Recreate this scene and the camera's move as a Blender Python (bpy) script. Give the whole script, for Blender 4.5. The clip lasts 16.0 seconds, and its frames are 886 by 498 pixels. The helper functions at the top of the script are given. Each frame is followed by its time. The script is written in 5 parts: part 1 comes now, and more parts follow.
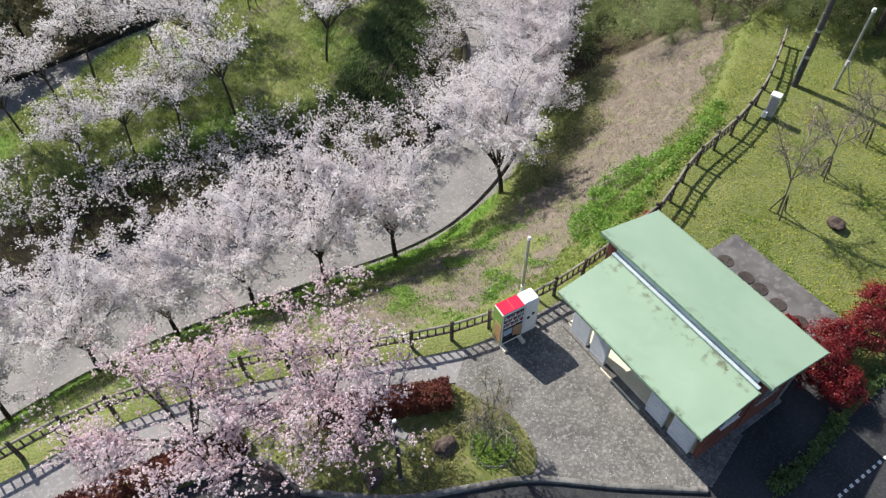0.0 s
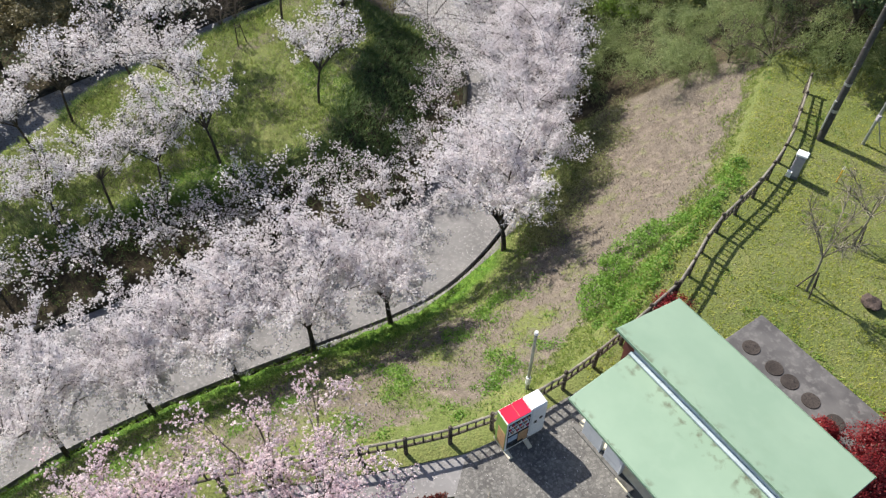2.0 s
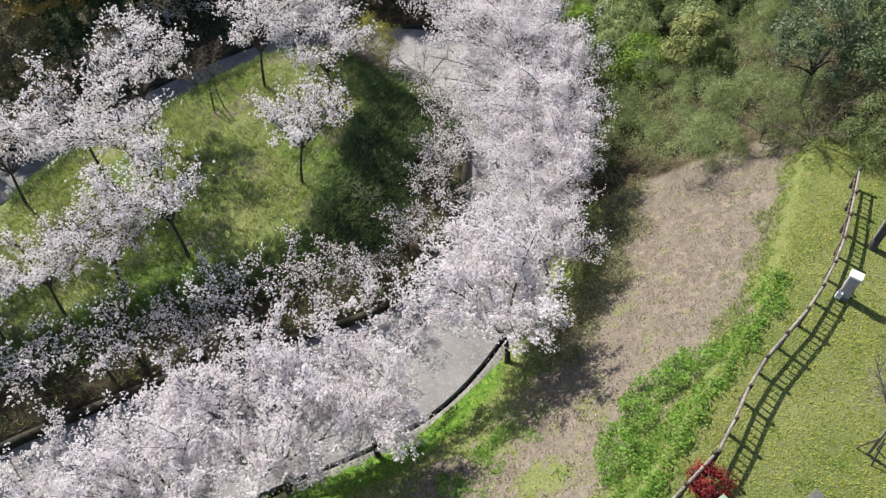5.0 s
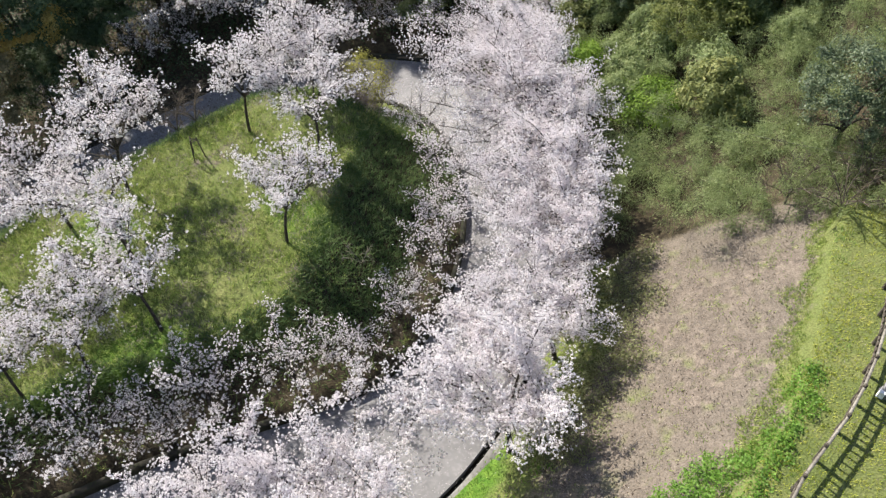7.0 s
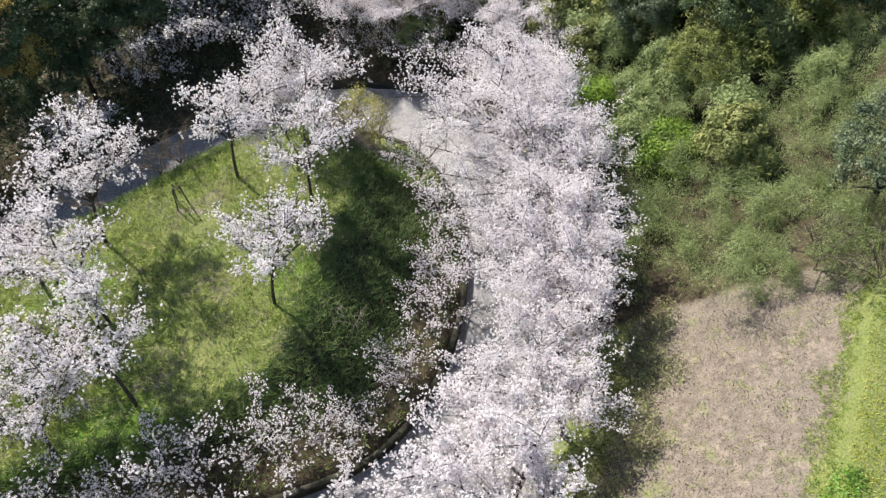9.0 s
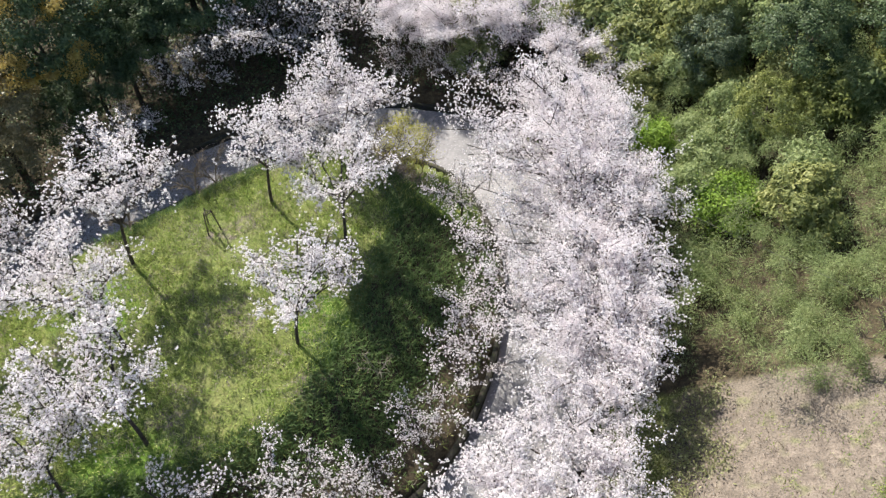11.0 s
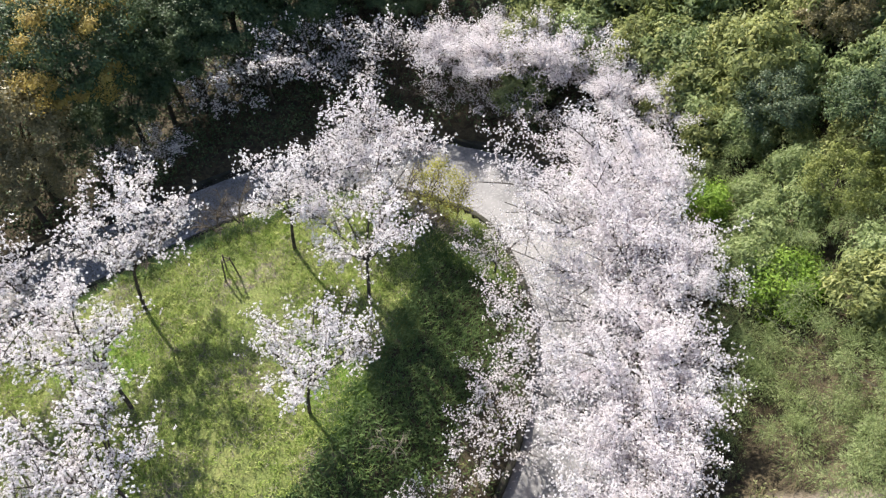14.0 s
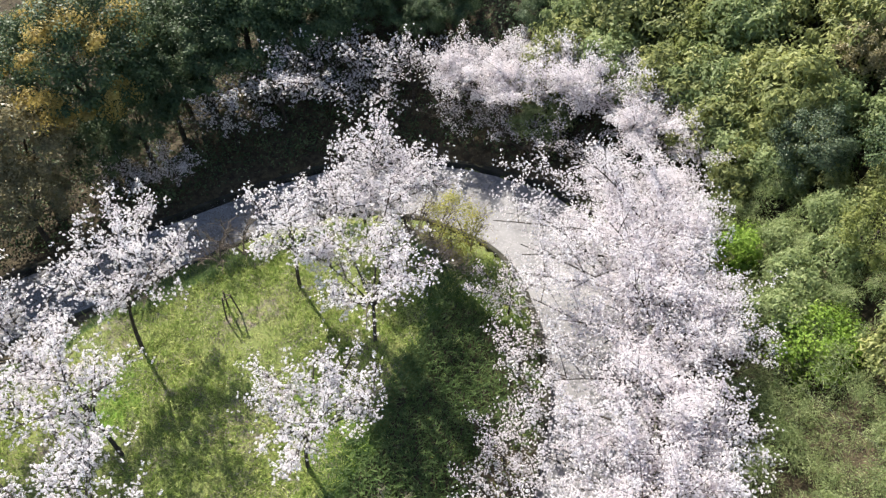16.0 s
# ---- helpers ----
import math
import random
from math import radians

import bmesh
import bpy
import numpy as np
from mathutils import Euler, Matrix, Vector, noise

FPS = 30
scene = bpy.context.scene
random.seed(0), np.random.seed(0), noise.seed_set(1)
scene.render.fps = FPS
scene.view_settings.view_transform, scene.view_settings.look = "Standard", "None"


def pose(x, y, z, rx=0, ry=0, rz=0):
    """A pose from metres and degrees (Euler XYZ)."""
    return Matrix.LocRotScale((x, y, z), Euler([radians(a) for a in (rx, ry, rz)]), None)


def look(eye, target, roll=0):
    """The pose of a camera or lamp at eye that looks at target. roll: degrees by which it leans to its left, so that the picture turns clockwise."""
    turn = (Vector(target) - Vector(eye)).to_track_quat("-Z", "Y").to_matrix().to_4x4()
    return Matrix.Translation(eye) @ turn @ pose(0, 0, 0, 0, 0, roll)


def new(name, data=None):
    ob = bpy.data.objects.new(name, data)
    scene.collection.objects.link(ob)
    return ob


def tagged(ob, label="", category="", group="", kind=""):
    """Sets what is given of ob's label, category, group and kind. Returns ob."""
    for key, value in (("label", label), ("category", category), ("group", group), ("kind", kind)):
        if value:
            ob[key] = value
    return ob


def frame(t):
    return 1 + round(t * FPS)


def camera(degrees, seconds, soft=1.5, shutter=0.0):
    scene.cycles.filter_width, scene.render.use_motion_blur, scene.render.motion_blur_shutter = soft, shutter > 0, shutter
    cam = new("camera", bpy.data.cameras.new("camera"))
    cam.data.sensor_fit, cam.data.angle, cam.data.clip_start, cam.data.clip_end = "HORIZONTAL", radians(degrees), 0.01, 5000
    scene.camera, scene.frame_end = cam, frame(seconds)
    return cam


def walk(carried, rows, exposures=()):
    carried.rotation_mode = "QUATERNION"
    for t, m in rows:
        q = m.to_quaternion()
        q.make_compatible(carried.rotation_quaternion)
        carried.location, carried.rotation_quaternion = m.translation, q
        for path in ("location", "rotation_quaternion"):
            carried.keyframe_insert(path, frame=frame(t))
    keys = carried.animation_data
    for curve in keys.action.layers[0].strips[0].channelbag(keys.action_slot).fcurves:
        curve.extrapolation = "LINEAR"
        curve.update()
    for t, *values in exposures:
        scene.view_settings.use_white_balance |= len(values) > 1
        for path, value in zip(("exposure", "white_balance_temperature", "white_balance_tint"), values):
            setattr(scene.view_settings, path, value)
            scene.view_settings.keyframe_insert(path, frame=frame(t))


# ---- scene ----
cam = camera(63.5, 16.0, soft=1.3)
METRES, EYE, TILT, LEAN, TURN = 27.0, 21.3, -49.3, 0.0, 0.0
ROWS = [
    (0.0, 0.0, 0.0, 0.0, -0.0, -0.0, -0.0),
    (0.5, 0.0009, 0.0205, 0.0251, 0.02, 0.03, -0.01),
    (1.0, 0.0022, 0.0431, 0.0515, 0.04, 0.08, -0.03),
    (1.5, 0.0031, 0.0666, 0.08, 0.06, 0.1, -0.04),
    (2.0, 0.004, 0.091, 0.1089, 0.08, 0.12, -0.02),
    (2.5, 0.0065, 0.1152, 0.1377, 0.13, 0.15, -0.06),
    (3.0, 0.0078, 0.1405, 0.166, 0.15, 0.22, -0.09),
    (3.5, 0.0087, 0.1665, 0.1965, 0.16, 0.22, -0.1),
    (4.0, 0.0097, 0.1928, 0.228, 0.17, 0.2, -0.13),
    (6.5, 0.0181, 0.3234, 0.3748, 0.28, 0.27, -0.2),
    (7.0, 0.0199, 0.3489, 0.4022, 0.31, 0.3, -0.22),
    (7.5, 0.0215, 0.3741, 0.4295, 0.35, 0.32, -0.24),
    (8.0, 0.0228, 0.398, 0.457, 0.41, 0.28, -0.29),
    (8.5, 0.0239, 0.4202, 0.4819, 0.51, 0.25, -0.39),
    (9.0, 0.0259, 0.4403, 0.5047, 0.63, 0.25, -0.52),
    (11.5, 0.0318, 0.5205, 0.6012, 4.98, -0.14, -5.61),
    (12.0, 0.0307, 0.5345, 0.6187, 5.68, -0.22, -6.44),
    (12.5, 0.0304, 0.5482, 0.6364, 6.26, -0.29, -7.1),
    (13.0, 0.028, 0.5619, 0.6547, 6.56, -0.35, -7.43),
    (13.5, 0.0259, 0.5762, 0.6725, 6.79, -0.4, -7.7),
    (14.0, 0.0239, 0.5906, 0.6887, 7.06, -0.44, -8.03),
    (14.5, 0.0215, 0.6052, 0.705, 7.42, -0.52, -8.46),
    (15.0, 0.0197, 0.6199, 0.7222, 7.82, -0.62, -8.9),
    (15.5, 0.0167, 0.6348, 0.739, 8.12, -0.68, -9.28),
    (16.0, 0.0126, 0.6501, 0.7571, 8.38, -0.75, -9.64),
]
walk(cam, [(t, pose(0, 0, EYE, TILT, LEAN, TURN) @ pose(METRES * x, METRES * y, METRES * z, 90 + pitch, roll, yaw)) for t, x, y, z, yaw, pitch, roll in ROWS],
     [(0.0, 0.72), (4.0, 0.8), (8.0, 1.0), (12.0, 1.18), (16.0, 1.27)])

# ---- world, sun, exposure ----
SUN_DIR = Vector((-0.513, 0.535, 0.669))  # towards the sun
world = bpy.data.worlds.new("sky")
scene.world = world
world.use_nodes = True
_nt = world.node_tree
_sky = _nt.nodes.new("ShaderNodeTexSky")
_sky.sky_type, _sky.sun_disc = "NISHITA", False
_sky.sun_elevation, _sky.sun_rotation = radians(42), radians(-44)
_nt.links.new(_sky.outputs[0], _nt.nodes["Background"].inputs[0])
_nt.nodes["Background"].inputs[1].default_value = 0.095
sun_data = bpy.data.lights.new("sun", "SUN")
sun_data.energy, sun_data.angle, sun_data.color = 5.0, radians(0.6), (1.0, 0.955, 0.845)
sun = new("sun", sun_data)
sun.matrix_world = look(SUN_DIR * 60, (0, 0, 0))


# ---- materials ----
def material(name, rough=0.9, metal=0.0):
    m = bpy.data.materials.new(name)
    m.use_nodes = True
    b = m.node_tree.nodes["Principled BSDF"]
    b.inputs["Roughness"].default_value, b.inputs["Metallic"].default_value = rough, metal
    b.inputs["Specular IOR Level"].default_value = 0.25
    return m, m.node_tree, b


def noise_node(nt, scale, detail=4, coords=None):
    n = nt.nodes.new("ShaderNodeTexNoise")
    n.inputs["Scale"].default_value, n.inputs["Detail"].default_value = scale, detail
    if coords:
        nt.links.new(coords, n.inputs["Vector"])
    return n


def blend(nt, fac, a, b):
    """Mix two colours (tuples or sockets) by a factor socket."""
    m = nt.nodes.new("ShaderNodeMix")
    m.data_type = "RGBA"
    nt.links.new(fac, m.inputs[0])
    for i, c in ((6, a), (7, b)):
        if isinstance(c, tuple):
            m.inputs[i].default_value = (*c, 1)
        else:
            nt.links.new(c, m.inputs[i])
    return m.outputs[2]


def contrast(nt, fac, lo, hi):
    r = nt.nodes.new("ShaderNodeMapRange")
    r.inputs[1].default_value, r.inputs[2].default_value = lo, hi
    nt.links.new(fac, r.inputs[0])
    return r.outputs[0]


def surface(name, c1, c2, c3=None, big=0.6, small=9.0, rough=0.9, bump=0.3, metal=0.0, lo=0.38, hi=0.62):
    """Two-scale mottled surface: c1/c2 in large patches, c3 as fine specks."""
    m, nt, b = material(name, rough, metal)
    co = nt.nodes.new("ShaderNodeTexCoord").outputs["Object"]
    n1, n2 = noise_node(nt, big, 5, co), noise_node(nt, small, 6, co)
    col = blend(nt, contrast(nt, n1.outputs[0], lo, hi), c1, c2)
    col = blend(nt, contrast(nt, n2.outputs[0], 0.5, 0.72), col, c3 or tuple(v * 0.6 for v in c1))
    nt.links.new(col, b.inputs["Base Color"])
    bp = nt.nodes.new("ShaderNodeBump")
    bp.inputs["Strength"].default_value, bp.inputs["Distance"].default_value = bump, 0.03
    nt.links.new(n2.outputs[0], bp.inputs["Height"])
    nt.links.new(bp.outputs[0], b.inputs["Normal"])
    return m


def foliage(name, colours, through_light=0.35, rough=0.55, grain=0.9):
    """Leaf or petal: colour varies leaf by leaf and clump by clump; light passes through it."""
    m, nt, b = material(name, rough)
    geo = nt.nodes.new("ShaderNodeNewGeometry")
    ramp = nt.nodes.new("ShaderNodeValToRGB")
    ramp.color_ramp.elements[0].color = (*colours[0], 1)
    ramp.color_ramp.elements[1].color = (*colours[-1], 1)
    for i, c in enumerate(colours[1:-1]):
        ramp.color_ramp.elements.new((i + 1) / (len(colours) - 1)).color = (*c, 1)
    co = nt.nodes.new("ShaderNodeTexCoord").outputs["Object"]
    n = noise_node(nt, grain, 3, co)
    mixv = nt.nodes.new("ShaderNodeMath")
    mixv.operation = "MULTIPLY_ADD"
    nt.links.new(geo.outputs["Random Per Island"], mixv.inputs[0])
    mixv.inputs[1].default_value = 0.55
    nt.links.new(contrast(nt, n.outputs[0], 0.35, 1.0), mixv.inputs[2])
    nt.links.new(mixv.outputs[0], ramp.inputs[0])
    nt.links.new(ramp.outputs[0], b.inputs["Base Color"])
    tr = nt.nodes.new("ShaderNodeBsdfTranslucent")
    nt.links.new(ramp.outputs[0], tr.inputs[0])
    mix = nt.nodes.new("ShaderNodeMixShader")
    mix.inputs[0].default_value = through_light
    nt.links.new(b.outputs[0], mix.inputs[1])
    nt.links.new(tr.outputs[0], mix.inputs[2])
    nt.links.new(mix.outputs[0], nt.nodes["Material Output"].inputs[0])
    return m


M_BLOSSOM = foliage("cherry_blossom", [(0.62, 0.565, 0.59), (0.82, 0.775, 0.795), (0.9, 0.87, 0.882)], 0.55, 0.8, 1.6)
M_PINK = foliage("pink_blossom", [(0.55, 0.39, 0.445), (0.76, 0.62, 0.665), (0.9, 0.81, 0.835)], 0.45, 0.8)
M_BARK = surface("cherry_bark", (0.035, 0.027, 0.023), (0.07, 0.055, 0.045), (0.12, 0.11, 0.09), 3, 20, 0.95, 0.6)
M_TWIG = surface("brown_twig", (0.1, 0.08, 0.065), (0.16, 0.13, 0.1), (0.06, 0.05, 0.04), 3, 20, 0.95, 0.3)
M_PALEBARK = surface("pale_bark", (0.2, 0.18, 0.13), (0.28, 0.25, 0.19), (0.1, 0.09, 0.07), 3, 20, 0.95, 0.4)
M_LEAF = foliage("dark_leaf", [(0.026, 0.045, 0.02), (0.065, 0.1, 0.042), (0.14, 0.18, 0.08)], 0.28, 0.5)
M_LEAF_OLIVE = foliage("olive_leaf", [(0.11, 0.135, 0.05), (0.25, 0.275, 0.1), (0.46, 0.45, 0.18)], 0.45)
M_LEAF_GOLD = foliage("golden_new_leaf", [(0.27, 0.2, 0.06), (0.45, 0.34, 0.1), (0.58, 0.46, 0.16)], 0.5)
M_LEAF_BROWN = foliage("brownish_leaf", [(0.12, 0.11, 0.06), (0.26, 0.225, 0.12), (0.46, 0.38, 0.2)], 0.45, 0.35)
M_LEAF_BRIGHT = foliage("bright_leaf", [(0.1, 0.17, 0.025), (0.21, 0.33, 0.05), (0.36, 0.46, 0.09)], 0.45)
M_LEAF_SILVER = foliage("silvery_leaf", [(0.035, 0.06, 0.03), (0.1, 0.135, 0.075), (0.22, 0.26, 0.155)], 0.3, 0.45)
M_BAMBOO = foliage("bamboo_grass", [(0.105, 0.15, 0.06), (0.245, 0.3, 0.125), (0.46, 0.5, 0.25)], 0.5, 0.55, 1.6)
M_SASA = foliage("broad_grass", [(0.05, 0.085, 0.03), (0.105, 0.165, 0.055), (0.22, 0.28, 0.11)], 0.45, 0.5, 2.2)
M_NEW_LEAF = foliage("fresh_tree_leaf", [(0.08, 0.1, 0.03), (0.2, 0.23, 0.065), (0.36, 0.37, 0.13)], 0.5)
M_RED = foliage("red_photinia_leaf", [(0.055, 0.01, 0.012), (0.18, 0.015, 0.02), (0.36, 0.045, 0.04)], 0.3, 0.4)
M_HEDGE = foliage("hedge_leaf", [(0.04, 0.01, 0.008), (0.096, 0.02, 0.016), (0.16, 0.048, 0.028)], 0.3)
M_GRASS = foliage("grass_blade", [(0.09, 0.16, 0.03), (0.21, 0.29, 0.06), (0.375, 0.43, 0.125), (0.52, 0.51, 0.25)], 0.4, 0.55, 2.6)
M_LAWN = foliage("lawn_blade", [(0.15, 0.2, 0.02), (0.31, 0.36, 0.045), (0.46, 0.47, 0.09), (0.56, 0.53, 0.18)], 0.4, 0.55, 1.3)
M_BEDGRASS = foliage("tired_grass", [(0.1, 0.115, 0.035), (0.2, 0.21, 0.07), (0.32, 0.3, 0.13), (0.4, 0.35, 0.2)], 0.35, 0.6, 1.6)
M_LUSH = foliage("lush_weed", [(0.09, 0.175, 0.025), (0.195, 0.31, 0.06), (0.34, 0.45, 0.12)], 0.4)
M_WEED = foliage("broadleaf_weed", [(0.075, 0.165, 0.025), (0.17, 0.31, 0.05), (0.3, 0.44, 0.1)], 0.45, 0.5, 2.5)
M_STRAW = foliage("dry_straw", [(0.16, 0.128, 0.11), (0.27, 0.23, 0.195), (0.42, 0.37, 0.32)], 0.2, 0.9)
M_SCRUB = foliage("scrub_leaf", [(0.16, 0.17, 0.08), (0.27, 0.28, 0.13), (0.4, 0.41, 0.2)], 0.45)
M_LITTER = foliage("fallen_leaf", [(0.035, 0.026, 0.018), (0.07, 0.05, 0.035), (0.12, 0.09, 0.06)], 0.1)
M_YELLOW_LEAF = foliage("yellow_bud", [(0.15, 0.15, 0.035), (0.3, 0.29, 0.06), (0.48, 0.43, 0.1)], 0.45)
M_ROAD = surface("worn_concrete_road", (0.15, 0.145, 0.15), (0.215, 0.206, 0.21), (0.27, 0.255, 0.262), 0.5, 6, 0.9, 0.15)
M_COURT = surface("exposed_aggregate_paving", (0.085, 0.08, 0.08), (0.16, 0.152, 0.147), (0.27, 0.257, 0.245), 1.1, 11, 0.85, 0.5, lo=0.3, hi=0.7)


def add_cells(m, scale, dark):
    """Irregular stone cells: tone varies cell by cell, joints darker."""
    nt = m.node_tree
    b = nt.nodes["Principled BSDF"]
    base = b.inputs["Base Color"].links[0].from_socket
    co = nt.nodes.new("ShaderNodeTexCoord").outputs["Object"]
    cell, edge = nt.nodes.new("ShaderNodeTexVoronoi"), nt.nodes.new("ShaderNodeTexVoronoi")
    edge.feature = "DISTANCE_TO_EDGE"
    for n in (cell, edge):
        n.inputs["Scale"].default_value = scale
        nt.links.new(co, n.inputs["Vector"])
    sep = nt.nodes.new("ShaderNodeSeparateColor")
    nt.links.new(cell.outputs["Color"], sep.inputs[0])
    col = blend(nt, contrast(nt, sep.outputs[0], 0.4, 3.0), base, (0.33, 0.315, 0.3))
    nt.links.new(blend(nt, contrast(nt, edge.outputs["Distance"], 0.1, -0.12), col, dark), b.inputs["Base Color"])


add_cells(M_COURT, 7.0, (0.065, 0.06, 0.058))
M_PATH = surface("pale_asphalt_path", (0.18, 0.172, 0.178), (0.23, 0.22, 0.225), (0.3, 0.285, 0.29), 0.6, 8, 0.9, 0.15)
M_ASPHALT = surface("asphalt", (0.026, 0.027, 0.03), (0.04, 0.041, 0.045), (0.06, 0.06, 0.062), 0.6, 14, 0.9, 0.2)
M_CONCRETE = surface("grey_concrete", (0.16, 0.15, 0.15), (0.24, 0.23, 0.22), (0.1, 0.095, 0.09), 0.8, 6, 0.9, 0.2)
M_PAD = surface("dark_stained_concrete", (0.085, 0.08, 0.083), (0.125, 0.118, 0.12), (0.17, 0.16, 0.16), 1.2, 5, 0.9, 0.2)
M_MOSSY = surface("dark_mossy_concrete", (0.02, 0.018, 0.015), (0.05, 0.045, 0.037), (0.035, 0.042, 0.018), 1.2, 7, 0.95, 0.4)
M_KERB = surface("weathered_kerb", (0.1, 0.097, 0.095), (0.2, 0.19, 0.185), (0.05, 0.05, 0.045), 0.9, 6, 0.9, 0.3)
M_WOOD = surface("dark_fence_timber", (0.045, 0.035, 0.028), (0.085, 0.07, 0.055), (0.2, 0.18, 0.15), 2.5, 16, 0.9, 0.4)
M_GREYWOOD = surface("weathered_fence_rail", (0.17, 0.15, 0.13), (0.27, 0.245, 0.21), (0.09, 0.08, 0.065), 2.0, 14, 0.9, 0.4)
def roof_material():
    """Pale green sheet with moss and soot gathered along the gutter and the eave."""
    m = surface("pale_green_roof_sheet", (0.225, 0.315, 0.235), (0.255, 0.345, 0.26), (0.24, 0.328, 0.247), 0.45, 2.5, 0.55, 0.05)
    nt = m.node_tree
    b = nt.nodes["Principled BSDF"]
    clean = b.inputs["Base Color"].links[0].from_socket
    co = nt.nodes.new("ShaderNodeTexCoord").outputs["Object"]
    sep = nt.nodes.new("ShaderNodeSeparateXYZ")
    nt.links.new(co, sep.inputs[0])

    def near(at, reach):
        d = nt.nodes.new("ShaderNodeMath")
        d.operation = "SUBTRACT"
        nt.links.new(sep.outputs[1], d.inputs[0])
        d.inputs[1].default_value = at
        a = nt.nodes.new("ShaderNodeMath")
        a.operation = "ABSOLUTE"
        nt.links.new(d.outputs[0], a.inputs[0])
        return contrast(nt, a.outputs[0], reach, 0.0)

    both = nt.nodes.new("ShaderNodeMath")
    both.operation = "MAXIMUM"
    nt.links.new(near(2.12, 0.55), both.inputs[0])
    nt.links.new(near(0.0, 0.22), both.inputs[1])
    fine = noise_node(nt, 3.2, 7, co)
    mul = nt.nodes.new("ShaderNodeMath")
    mul.operation = "MULTIPLY"
    nt.links.new(both.outputs[0], mul.inputs[0])
    nt.links.new(contrast(nt, fine.outputs[0], 0.53, 0.66), mul.inputs[1])
    patch = noise_node(nt, 0.8, 6, co)
    faint = blend(nt, contrast(nt, patch.outputs[0], 0.58, 1.3), clean, (0.19, 0.25, 0.17))
    nt.links.new(blend(nt, mul.outputs[0], faint, (0.1, 0.1, 0.065)), b.inputs["Base Color"])
    return m


M_ROOF = roof_material()
M_GUTTER = surface("blue_grey_metal", (0.36, 0.42, 0.46), (0.43, 0.49, 0.53), (0.3, 0.35, 0.38), 1.0, 6, 0.5, 0.05)
M_BRICK = surface("red_brown_brick", (0.13, 0.045, 0.035), (0.18, 0.065, 0.05), (0.09, 0.035, 0.03), 1.5, 12, 0.85, 0.3)
M_PANEL = surface("pale_grey_panel", (0.5, 0.53, 0.57), (0.57, 0.59, 0.63), (0.44, 0.47, 0.52), 0.7, 5, 0.6, 0.05)
M_CREAM = surface("cream_render", (0.62, 0.57, 0.45), (0.7, 0.65, 0.53), (0.55, 0.5, 0.4), 0.9, 8, 0.8, 0.1)
M_WHITE = surface("white_paint", (0.75, 0.75, 0.76), (0.8, 0.8, 0.8), (0.66, 0.66, 0.67), 1.2, 9, 0.4, 0.03)
M_RED_TOP = surface("red_paint", (0.55, 0.015, 0.05), (0.62, 0.02, 0.06), (0.45, 0.02, 0.05), 1.5, 9, 0.4, 0.03)
M_GREENSIDE = surface("green_paint", (0.2, 0.33, 0.08), (0.26, 0.39, 0.11), (0.15, 0.26, 0.07), 1.5, 6, 0.45, 0.03)
M_TAN = surface("tan_print", (0.42, 0.25, 0.13), (0.5, 0.31, 0.17), (0.3, 0.18, 0.1), 3, 12, 0.5, 0.02)
M_DARKGLASS = surface("dark_display", (0.03, 0.035, 0.045), (0.06, 0.07, 0.09), (0.02, 0.02, 0.03), 2, 12, 0.15, 0.0)
M_STEEL = surface("galvanised_steel", (0.34, 0.35, 0.36), (0.42, 0.43, 0.44), (0.27, 0.28, 0.29), 2, 12, 0.5, 0.05, 0.6)
M_POLE = surface("dark_concrete_pole", (0.045, 0.043, 0.042), (0.075, 0.07, 0.068), (0.1, 0.1, 0.1), 1, 9, 0.8, 0.2)
M_LAMP = surface("brown_lamp_paint", (0.05, 0.045, 0.042), (0.07, 0.065, 0.06), (0.04, 0.035, 0.03), 2, 12, 0.5, 0.05)
M_ROCK = surface("reddish_rock", (0.06, 0.044, 0.04), (0.105, 0.078, 0.07), (0.032, 0.026, 0.023), 2.5, 9, 0.95, 0.8)
M_YELLOW = surface("yellow_plastic", (0.6, 0.38, 0.03), (0.66, 0.43, 0.05), (0.5, 0.3, 0.03), 2, 12, 0.5, 0.03)
M_MARK = surface("worn_white_marking", (0.6, 0.6, 0.6), (0.72, 0.72, 0.72), (0.3, 0.3, 0.3), 3, 14, 0.8, 0.05)
M_IRON = surface("rusty_iron_cover", (0.055, 0.045, 0.042), (0.085, 0.07, 0.064), (0.035, 0.03, 0.03), 3, 18, 0.7, 0.5, 0.4)
M_STAIN = surface("roof_dirt", (0.16, 0.185, 0.13), (0.21, 0.27, 0.195), (0.12, 0.125, 0.085), 3, 14, 0.9, 0.1)
M_GREYBOX = surface("mauve_grey_metal", (0.34, 0.32, 0.36), (0.4, 0.38, 0.41), (0.28, 0.26, 0.3), 1.5, 9, 0.5, 0.05)
M_BLUEPRINT = surface("blue_print", (0.3, 0.38, 0.5), (0.42, 0.5, 0.6), (0.2, 0.26, 0.38), 4, 12, 0.3, 0.0)
M_DARK = surface("black_rubber", (0.015, 0.015, 0.016), (0.025, 0.025, 0.025), (0.01, 0.01, 0.01), 2, 12, 0.7, 0.05)


